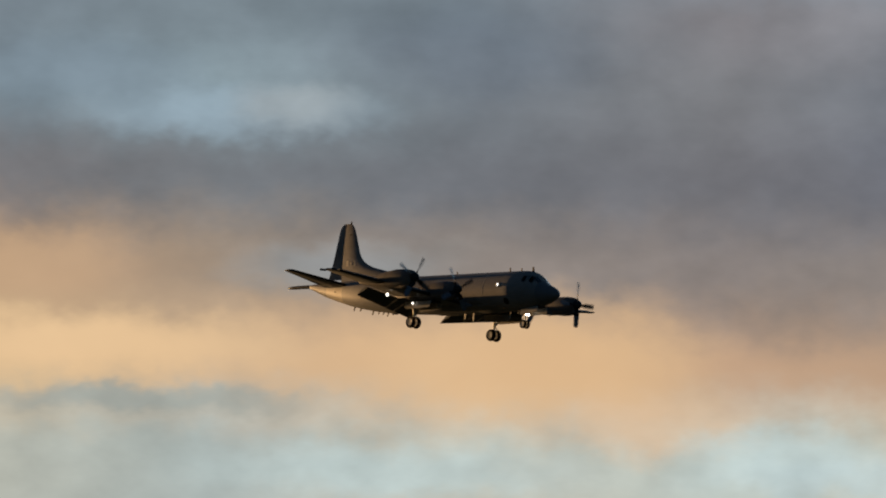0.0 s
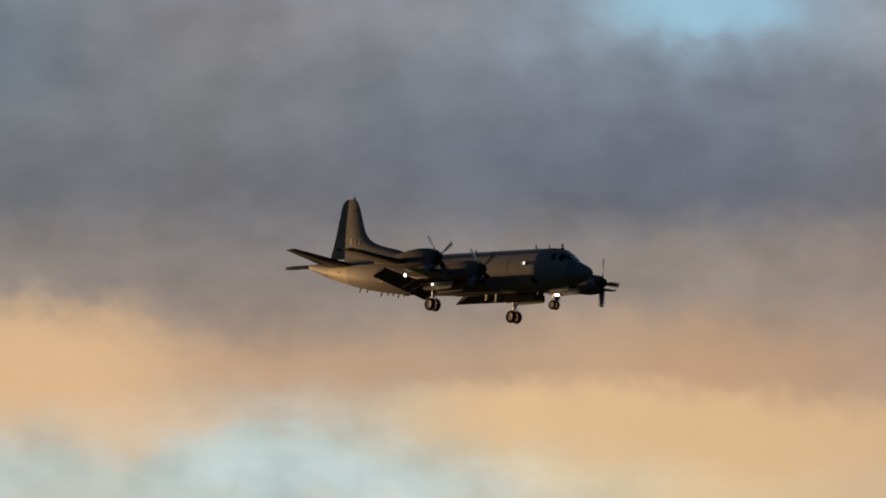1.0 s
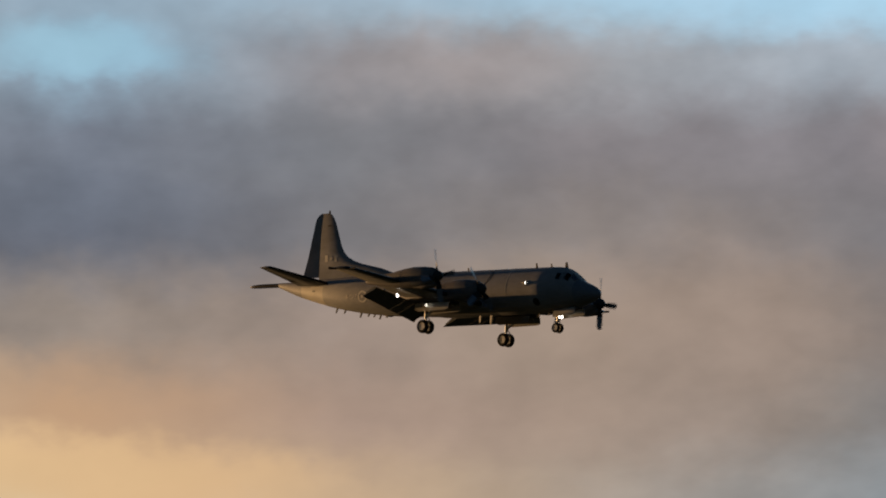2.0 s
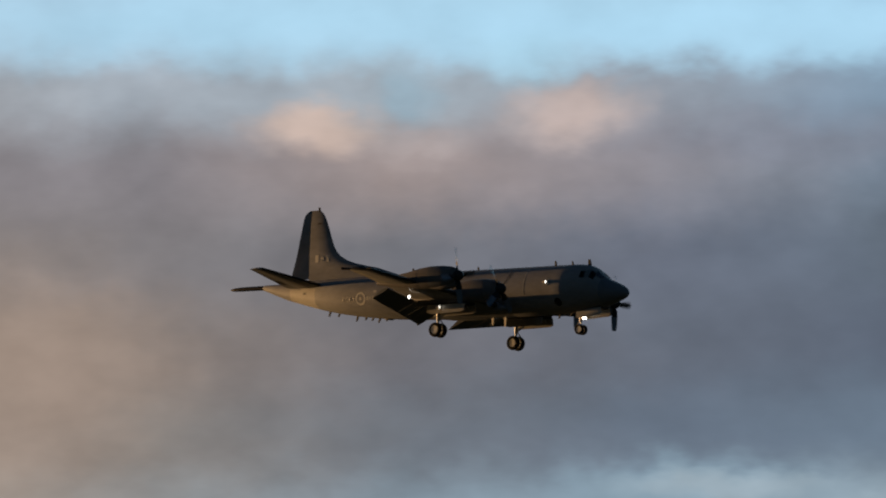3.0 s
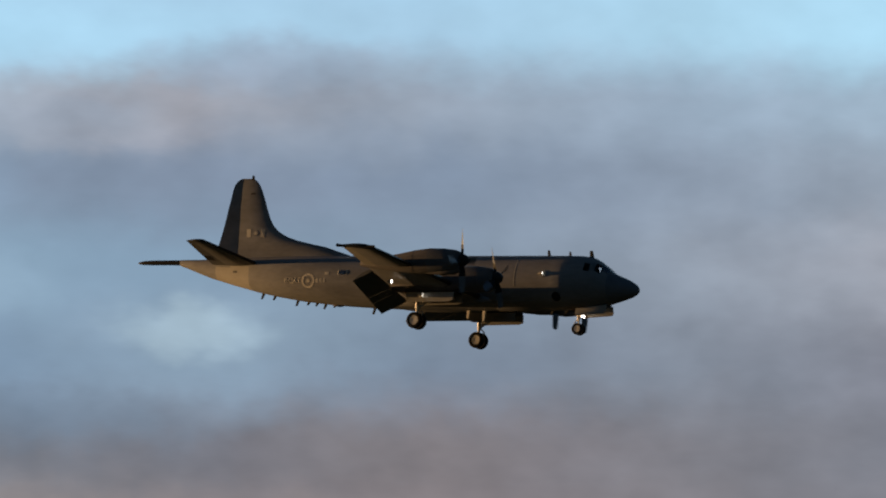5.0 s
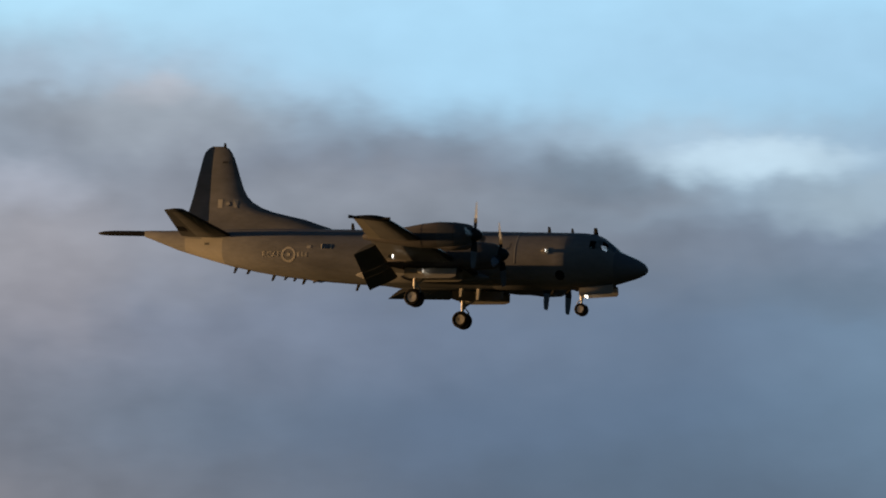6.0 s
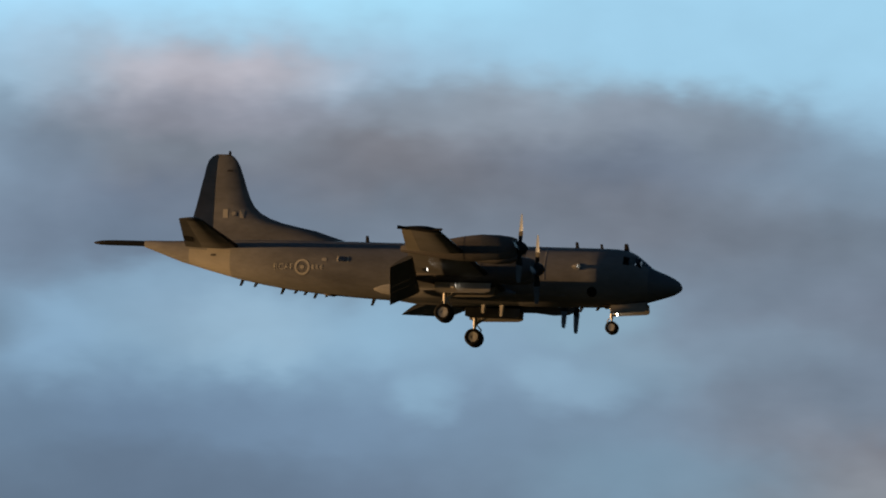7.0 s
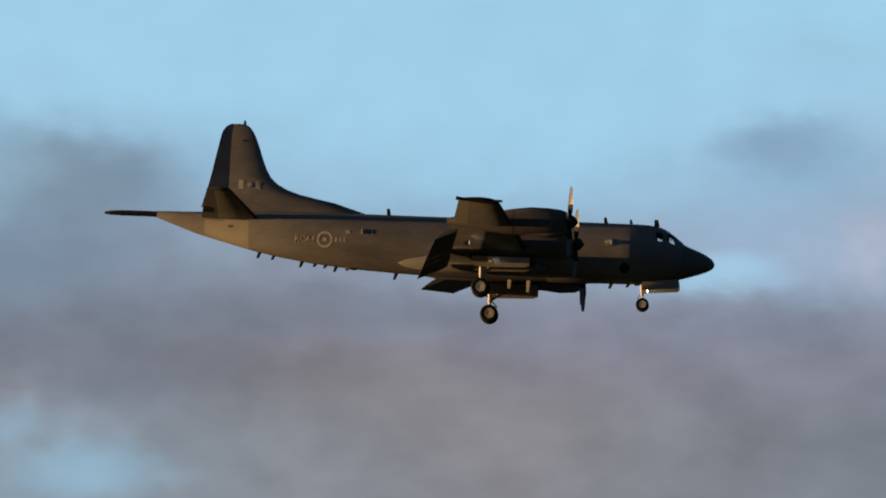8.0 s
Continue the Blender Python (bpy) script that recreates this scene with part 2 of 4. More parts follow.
    puff(-31.99, 6.84, 0.56, 0.33, "809bb3", .4)
    puff(-34.81, 5.76, 0.74, 0.11, "a5b3bc", .6)
    puff(-32.20, 5.71, 0.74, 0.13, "a9b6bc", .6)
    puff(-32.46, 8.53, 0.93, 0.33, "84a1b9", .6)
    puff(-31.49, 8.21, 0.48, 0.15, "9c9c9f", .35)
    puff(-30.21, 8.12, 0.56, 0.13, "aca6a6", .35)
    puff(-32.58, 7.93, 0.22, 0.30, "95b2cb", .6)
    puff(-33.29, 7.34, 0.67, 0.48, "636d78", .6)
    puff(-28.88, 6.90, 0.41, 0.26, "9cbad2", .5)
    puff(-28.16, 7.15, 0.45, 0.22, "97b2c8", .5)
    puff(-30.05, 5.88, 0.67, 0.19, "a5a0a0", .6)
    puff(-28.58, 8.86, 2.60, 0.26, "b3dff9", .7)
    puff(-26.32, 8.65, 0.85, 0.22, "99a8bc", .7)
    puff(-30.37, 8.08, 0.67, 0.15, "aaa1a4", .25)
    puff(-27.45, 8.29, 0.74, 0.22, "adabb3", .7)
    puff(-28.50, 7.82, 0.48, 0.26, "94afca", .5)
    puff(-28.86, 6.89, 0.41, 0.19, "8fb1cd", .4)
    puff(-26.73, 6.86, 1.23, 0.32, "8ea4b8", .5)
    puff(-26.84, 6.90, 0.52, 0.18, "a9c0d0", .85)
    puff(-25.39, 6.09, 0.93, 0.26, "7f7c80", .35)
    puff(-29.86, 5.86, 0.93, 0.15, "888586", .3)
    puff(-17.99, 8.60, 2.60, 0.41, "addaf6", .85)
    puff(-18.73, 7.74, 1.30, 0.19, "7b8291", .7)
    puff(-20.61, 8.02, 0.93, 0.22, "8e97a5", .6)
    puff(-17.24, 7.62, 0.63, 0.12, "7e8592", .6)
    puff(-16.40, 7.86, 0.80, 0.11, "c3dcee", .8)
    puff(-20.28, 8.26, 0.30, 0.12, "c1bdc5", .7)
    puff(-21.13, 7.64, 0.45, 0.19, "c1c7d8", .35)
    puff(-21.16, 7.08, 0.74, 0.56, "9b989e", .5)
    puff(-15.93, 7.59, 0.37, 0.15, "889cae", .5)
    puff(-15.92, 8.51, 1.86, 0.37, "a5cde9", .8)
    puff(-13.11, 7.96, 1.11, 0.30, "7f8995", .7)
    puff(-12.81, 8.37, 0.80, 0.19, "b7b4be", .85)
    puff(-14.42, 8.11, 0.41, 0.17, "839aae", .8)
    puff(-15.09, 7.81, 0.30, 0.33, "a0c7e2", .8)
    puff(-17.42, 7.75, 0.59, 0.19, "738191", .7)
    puff(-16.29, 7.84, 0.59, 0.15, "c2dced", .9)
    puff(-13.11, 6.96, 0.56, 0.19, "8cadc7", .6)
    puff(-12.58, 6.67, 0.45, 0.26, "9ec2db", .85)
    puff(-14.04, 6.51, 0.37, 0.19, "80a0bb", .5)
    puff(-14.94, 6.21, 0.45, 0.22, "7c9cb7", .5)
    puff(-9.77, 8.63, 1.86, 0.41, "a0cee9", .85)
    puff(-11.27, 8.15, 0.74, 0.20, "7f8a98", .7)
    puff(-9.96, 8.06, 0.56, 0.19, "879cb0", .6)
    puff(-12.89, 8.13, 0.97, 0.19, "9897a4", .5)
    puff(-13.92, 6.68, 0.37, 0.26, "8eb1ce", .6)
    puff(-11.41, 6.25, 0.26, 0.17, "92b6d0", .6)
    puff(-10.70, 6.40, 0.22, 0.15, "91b2ca", .5)
    puff(-10.03, 6.52, 0.30, 0.15, "92aec2", .5)
    puff(-8.84, 6.19, 0.74, 0.45, "777a82", .3)
    puff(-6.91, 8.13, 1.86, 0.56, "a0cce7", .8)
    puff(-9.90, 7.96, 1.11, 0.30, "6e7888", .7)
    puff(-8.40, 7.68, 0.89, 0.22, "798c9f", .6)
    puff(-6.16, 7.24, 0.59, 0.22, "7d91ab", .8)
    puff(-10.30, 6.73, 0.45, 0.22, "8aadc4", .7)
    puff(-10.41, 6.29, 0.37, 0.19, "8fafc8", .6)
    puff(-7.35, 5.82, 0.67, 0.22, "908e95", .6)
    puff(-7.96, 8.20, 0.30, 0.09, "add4e8", .5)
    puff(-3.44, 7.67, 2.60, 0.71, "a0cde8", .9)
    puff(-6.25, 7.22, 0.63, 0.26, "778c9b", .75)
    puff(-1.57, 7.41, 0.52, 0.28, "89adc9", .75)
    puff(-1.68, 7.48, 0.41, 0.19, "8299b2", .5)
    puff(-1.05, 6.81, 0.22, 0.30, "adafbf", .5)
    puff(-3.44, 6.26, 1.86, 0.22, "838798", .7)
    puff(-2.02, 6.60, 0.45, 0.15, "a2cbe5", .8)
    puff(-3.74, 5.71, 0.97, 0.41, "878489", .5)
    puff(-6.16, 5.29, 0.56, 0.22, "98c0d9", .6)
    puff(-6.72, 5.66, 0.22, 0.19, "94b2c8", .6)
    puff(-18.51, 7.91, 0.48, 0.11, "7c8694", .5)
    puff(-20.99, 8.16, 0.74, 0.15, "868c96", .45)
    puff(-17.02, 5.79, 1.11, 0.30, "5a6c80", .5)
    puff(-13.12, 5.76, 1.11, 0.22, "627489", .5)
    puff(-14.04, 7.83, 0.45, 0.22, "6e8094", .45)
    puff(-9.40, 6.63, 0.93, 0.37, "737a86", .4)
    puff(-7.05, 7.35, 0.52, 0.41, "8fb4ca", .75)
    puff(-8.02, 6.49, 0.93, 0.20, "6e7684", .5)
    puff(-10.34, 6.81, 0.52, 0.22, "8aa8bc", .6)
    puff(-10.08, 6.40, 0.56, 0.22, "86a4ba", .5)
    puff(-9.26, 6.56, 0.85, 0.20, "8298ac", .55)
    puff(-8.39, 6.12, 0.82, 0.20, "868e9a", .5)
    puff(-7.39, 5.81, 0.85, 0.19, "908f96", .55)
    puff(-9.88, 5.70, 0.89, 0.26, "7a98ae", .55)
    puff(-5.22, 6.94, 0.45, 0.26, "8ea4b8", .5)
    puff(-4.56, 6.39, 1.30, 0.17, "6e7684", .5)
    puff(-1.69, 6.30, 0.85, 0.20, "7c8698", .45)
    puff(-44.40, 7.81, 0.33, 0.33, "7a8290", .4)
    puff(-43.77, 8.48, 0.63, 0.20, "9cc2d4", .6)
    puff(-33.94, 8.24, 0.45, 0.19, "8296aa", .4)
    puff(-29.83, 8.77, 1.86, 0.22, "a0c8de", .4)
    puff(-29.59, 8.59, 0.59, 0.17, "98bace", .4)
    puff(-25.95, 8.13, 0.74, 0.22, "8c9cb0", .4)
    puff(-15.16, 5.95, 1.86, 0.33, "667b91", .35)
    puff(-49.45, 6.75, 0.82, 0.17, "929698", .45)
    puff(-10.09, 7.89, 0.97, 0.32, "6d7c90", .55)
    puff(-8.25, 6.30, 1.23, 0.30, "72869a", .5)
    puff(-5.78, 6.13, 0.97, 0.41, "717e8f", .4)
    puff(-27.56, 8.29, 0.63, 0.19, "91a1b4", .6)
    puff(-28.90, 6.85, 0.45, 0.22, "6f88a0", .6)
    puff(-28.19, 6.30, 1.56, 0.22, "71869c", .5)
    puff(-15.54, 7.58, 0.80, 0.22, "a6bac9", .7)
    puff(-15.70, 6.98, 0.90, 0.20, "67788a", .5)
    puff(-14.50, 6.72, 0.60, 0.20, "687b8e", .5)
    puff(-14.90, 7.58, 0.45, 0.24, "98b2c6", .6)
    puff(-10.60, 8.10, 1.20, 0.28, "98a3b0", .55)
    puff(-6.90, 7.20, 0.80, 0.25, "8ea6b8", .4)
    puff(-9.50, 8.00, 0.50, 0.25, "8a98a6", .4)
    puff(-20.20, 8.15, 0.70, 0.30, "a3b0bd", .55)
    puff(-18.90, 7.60, 1.10, 0.24, "8d949f", .55)
    puff(-8.20, 6.25, 1.20, 0.30, "77879a", .45)
    puff(-12.80, 6.72, 0.80, 0.26, "8aa3b8", .45)
    puff(-18.50, 7.40, 1.50, 0.32, "8c919b", .35)
    puff(-20.40, 8.10, 0.80, 0.25, "a2aab4", .35)

    # soft billows within the cloud
    soft = noise_at(2.0, 6.0, 0.55, (0.9, 1.2, 1), 3.0)
    hsv, calm, amp, level = n.new("ShaderNodeSeparateColor"), n.new("ShaderNodeMapRange"), n.new("ShaderNodeMath"), n.new("ShaderNodeMath")
    hsv.mode, amp.operation, level.operation = "HSV", "SUBTRACT", "MULTIPLY_ADD"
    l.new(last, hsv.inputs[0])
    calm.inputs["From Min"].default_value, calm.inputs["From Max"].default_value = 0.30, 0.60     # clear sky stays smooth
    calm.inputs["To Min"].default_value, calm.inputs["To Max"].default_value = 0.62, 0.10
    l.new(hsv.outputs[1], calm.inputs["Value"])
    l.new(soft.outputs["Fac"], amp.inputs[0])
    amp.inputs[1].default_value = 0.5
    l.new(amp.outputs[0], level.inputs[0])
    l.new(calm.outputs[0], level.inputs[1])
    level.inputs[2].default_value = 1.0
    shade = n.new("ShaderNodeVectorMath")
    shade.operation = "SCALE"
    l.new(last, shade.inputs[0])
    l.new(level.outputs[0], shade.inputs["Scale"])
    l.new(shade.outputs[0], emit.inputs[0])
    emit.inputs[1].default_value = 2 ** -EXPOSURE
    return m


STRETCHES = [-54, -48, -42, -36, -30, -24, -18, -12, -6, 0]


def build_sky():
    bm = bmesh.new()
    uv = bm.loops.layers.uv.new("UVMap")
    bearings = [-66 + 3 * i for i in range(28)]
    heights = [-1.0, 2.0, 5.0, 7.5, 10.0, 14.0, 20.0, 28.0]
    grid = {}
    for a in bearings:
        for h in heights:
            ra, rh = radians(a), radians(h)
            grid[a, h] = bm.verts.new(EYE + 4600 * Vector((math.sin(ra) * math.cos(rh), math.cos(ra) * math.cos(rh), math.sin(rh))))
    for a, b in zip(bearings, bearings[1:]):
        for h, k in zip(heights, heights[1:]):
            corners = ((a, h), (b, h), (b, k), (a, k))
            f = bm.faces.new([grid[c] for c in corners])
            for loop, c in zip(f.loops, corners):
                loop[uv].uv = c
            f.material_index = max(0, min(len(STRETCHES) - 2, (a - STRETCHES[0]) // 6))
    me = bpy.data.meshes.new("backdrop")
    bm.to_mesh(me)
    for a, b in zip(STRETCHES, STRETCHES[1:]):
        me.materials.append(sky_material(a, b))
    return tagged(new("backdrop", me), "blue evening sky with broken grey and peach clouds", "sky", kind="structure")


build_sky()


def build_ground():
    bm = bmesh.new()
    n = 48
    rings = [[bm.verts.new((r * math.cos(2 * math.pi * i / n), r * math.sin(2 * math.pi * i / n), 0.0)) for i in range(n)]
             for r in (60, 400, 1500, 4700)]
    bm.faces.new(rings[0])
    for p, q in zip(rings, rings[1:]):
        for i in range(n):
            bm.faces.new((p[i], q[i], q[(i + 1) % n], p[(i + 1) % n]))
    me = bpy.data.meshes.new("ground")
    bm.to_mesh(me)
    me.materials.append(GRASS)
    return tagged(new("ground", me), "flat dry grass of the open airfield", "ground", kind="structure")


build_ground()


# ---- building helpers: stations s run aft from the nose tip, y to the left wing, z up from the fuselage axis ----
def P(s, y, z):
    return Vector((14.0 - s, y, z))


def part(name, bm, material, parent, label="", smooth=40):
    bmesh.ops.recalc_face_normals(bm, faces=bm.faces)
    me = bpy.data.meshes.new(name)
    bm.to_mesh(me)
    bm.free()
    for m in material if isinstance(material, (list, tuple)) else [material]:
        me.materials.append(m)
    if smooth:
        for p in me.polygons:
            p.use_smooth = True
        me.set_sharp_from_angle(angle=radians(smooth))
    ob = new(name, me)
    ob.parent = parent
    if label:
        ob["label"] = label
    return ob


def loft(bm, rings, closed=True, mat=0):
    """Skins a row of rings of points, closing both ends."""
    rows = [[bm.verts.new(p) for p in r] for r in rings]
    n = len(rows[0])
    for a, b in zip(rows, rows[1:]):
        for i in range(n):
            f = bm.faces.new((a[i], a[(i + 1) % n], b[(i + 1) % n], b[i]))
            f.material_index = mat
    if closed:
        bm.faces.new(rows[0]).material_index = mat
        bm.faces.new(rows[-1]).material_index = mat
    return rows


def oval(s, y, z, ry, up, down, n=24, power=2.0):
    pts = []
    for i in range(n):
        a = 2 * math.pi * i / n
        c, d = math.cos(a), math.sin(a)
        c = math.copysign(abs(c) ** (2 / power), c)
        d = math.copysign(abs(d) ** (2 / power), d)
        pts.append(P(s, y + ry * c, z + (up if d > 0 else down) * d))
    return pts


def rod(bm, a, b, r0, r1=None, n=10):
    a, b = Vector(a), Vector(b)
    r1 = r0 if r1 is None else r1
    q = (b - a).to_track_quat("Z", "Y")
    rings = []
    for c, r in ((a, r0), (b, r1)):
        rings.append([c + q @ Vector((r * math.cos(2 * math.pi * i / n), r * math.sin(2 * math.pi * i / n), 0)) for i in range(n)])
    loft(bm, rings)


def slab(bm, corners, thick, way):
    """A plate over a polygon of corners, thick metres deep along way, with a small bevel."""
    way = Vector(way).normalized() * thick
    low = [bm.verts.new(c) for c in corners]
    high = [bm.verts.new(Vector(c) + way) for c in corners]
    n = len(low)
    bm.faces.new(low)
    bm.faces.new(high)
    for i in range(n):
        bm.faces.new((low[i], low[(i + 1) % n], high[(i + 1) % n], high[i]))


FOIL = [(0.0, 0.0), (0.012, 0.30), (0.05, 0.58), (0.12, 0.82), (0.25, 0.99), (0.4, 0.97), (0.6, 0.74), (0.8, 0.40), (1.0, 0.04)]


def foil(le, chord, thick, axis, cut=(0.0, 1.0), camber=0.0, droop=0.0):
    """An aerofoil ring from its leading edge: chord aft along s, thickness along axis; droop turns it nose up about the leading edge."""
    a, b = cut
    xs = sorted({a, b, *[x for x, _ in FOIL if a < x < b]})

    def half(x):
        for (x0, t0), (x1, t1) in zip(FOIL, FOIL[1:]):
            if x0 <= x <= x1:
                return t0 + (t1 - t0) * (x - x0) / (x1 - x0)
        return 0.04

    up = [(x, half(x) * 0.58) for x in xs]
    dn = [(x, -half(x) * 0.42) for x in reversed(xs)]
    if a == 0.0:
        dn = dn[:-1]
    pts = []
    cd, sd = math.cos(radians(droop)), math.sin(radians(droop))
    for x, t in up + dn:
        u, w = x * chord, t * thick + camber * chord * 4 * x * (1 - x)
        pts.append(le + Vector((-(u * cd + w * sd), 0, 0)) + Vector(axis) * (w * cd - u * sd))
    return pts


# fuselage sections: station, half width, top, bottom
BODY = [(0.0, 0.03, -0.45, -0.51), (0.06, 0.17, -0.29, -0.64), (0.2, 0.34, -0.12, -0.76), (0.5, 0.57, 0.08, -0.92), (0.9, 0.78, 0.27, -1.06),
        (1.36, 0.98, 0.45, -1.2), (1.75, 1.13, 0.62, -1.31), (2.05, 1.22, 0.84, -1.4), (2.35, 1.31, 1.1, -1.48), (2.71, 1.4, 1.38, -1.55),
        (3.05, 1.48, 1.56, -1.6), (3.4, 1.55, 1.66, -1.65), (3.9, 1.62, 1.73, -1.69), (4.5, 1.685, 1.75, -1.73), (4.86, 1.722, 1.755, -1.74), (4.95, 1.73, 1.755, -1.74), (5.5, 1.73, 1.76, -1.75),
        (8.0, 1.73, 1.77, -1.75), (12.0, 1.73, 1.78, -1.74), (16.0, 1.73, 1.79, -1.68), (18.5, 1.73, 1.8, -1.57), (20.2, 1.71, 1.8, -1.46),
        (21.8, 1.66, 1.79, -1.32), (23.5, 1.56, 1.78, -1.13), (25.2, 1.41, 1.76, -0.86), (26.8, 1.2, 1.73, -0.54), (28.5, 0.93, 1.68, -0.1),
        (30.2, 0.62, 1.62, 0.37), (31.2, 0.43, 1.6, 0.73), (32.0, 0.3, 1.6, 1.03), (32.5, 0.2, 1.59, 1.2)]


def section(s):
    for a, b in zip(BODY, BODY[1:]):
        if a[0] <= s <= b[0]:
            k = (s - a[0]) / (b[0] - a[0])
            return [u + (v - u) * k for u, v in zip(a[1:], b[1:])]
    return list(BODY[-1][1:])


def squareness(s):
    """The fuselage is round, and turns boxier along the tail cone."""
    return 2.0 + 0.5 * max(0.0, min(1.0, (s - 19.0) / 5.0))


def skin(s, angle, proud=0.0, side=-1):
    """A point of the fuselage skin at a station; angle in degrees up from the widest line."""
    w, t, b = section(s)
    m, h = (t + b) / 2, (t - b) / 2
    a = radians(angle)
    k = 2 / squareness(s)
    return P(s, side * (w + proud) * abs(math.cos(a)) ** k, m + (h + proud) * math.copysign(abs(math.sin(a)) ** k, a))


def level(s, z):
    """The angle at which the skin stands at height z."""
    w, t, b = section(s)
    u = max(-1.0, min(1.0, (z - (t + b) / 2) / ((t - b) / 2)))
    return math.degrees(math.asin(math.copysign(abs(u) ** (squareness(s) / 2), u)))


def patch(bm, outline, side=-1, proud=0.012, depth=0.03):
    """A plate that lies on the fuselage skin over an outline of (station, height)."""
    n = len(outline)
    top = [bm.verts.new(skin(s, level(s, z), proud, side)) for s, z in outline]
    low = [bm.verts.new(skin(s, level(s, z), proud - depth, side)) for s, z in outline]
    cs, cz = sum(s for s, z in outline) / n, sum(z for s, z in outline) / n
    mid, base = bm.verts.new(skin(cs, level(cs, cz), proud, side)), bm.verts.new(skin(cs, level(cs, cz), proud - depth, side))
    for i in range(n):
        bm.faces.new((top[i], top[(i + 1) % n], low[(i + 1) % n], low[i]))
        bm.faces.new((top[i], top[(i + 1) % n], mid))
        bm.faces.new((low[i], low[(i + 1) % n], base))


def wing_line(y):
    """Leading edge station, chord and height of the wing at a distance y from the centre line."""
    return 10.05 + 0.116 * y, 5.75 - 0.234 * y, -1.21 + 0.096 * y


def lettering(body, words, s, z, tall, side):
    """Painted letters that lie on the fuselage skin, centred at a station and height."""
    font = bpy.data.curves.new("lettering", "FONT")
    font.body, font.size, font.align_x, font.align_y, font.resolution_u = words, tall * 1.5, "CENTER", "CENTER", 3
    probe = bpy.data.objects.new("lettering", font)
    me = bpy.data.meshes.new_from_object(probe)
    bpy.data.objects.remove(probe)
    bm = bmesh.new()
    bm.from_mesh(me)
    bpy.data.meshes.remove(me)
    for v in bm.verts:
        q, h = s + side * v.co.x, z + v.co.y
        v.co = skin(q, level(q, h), 0.012, side)
    part("lettering", bm, FADED, body, "faded pale painted letters", 0)


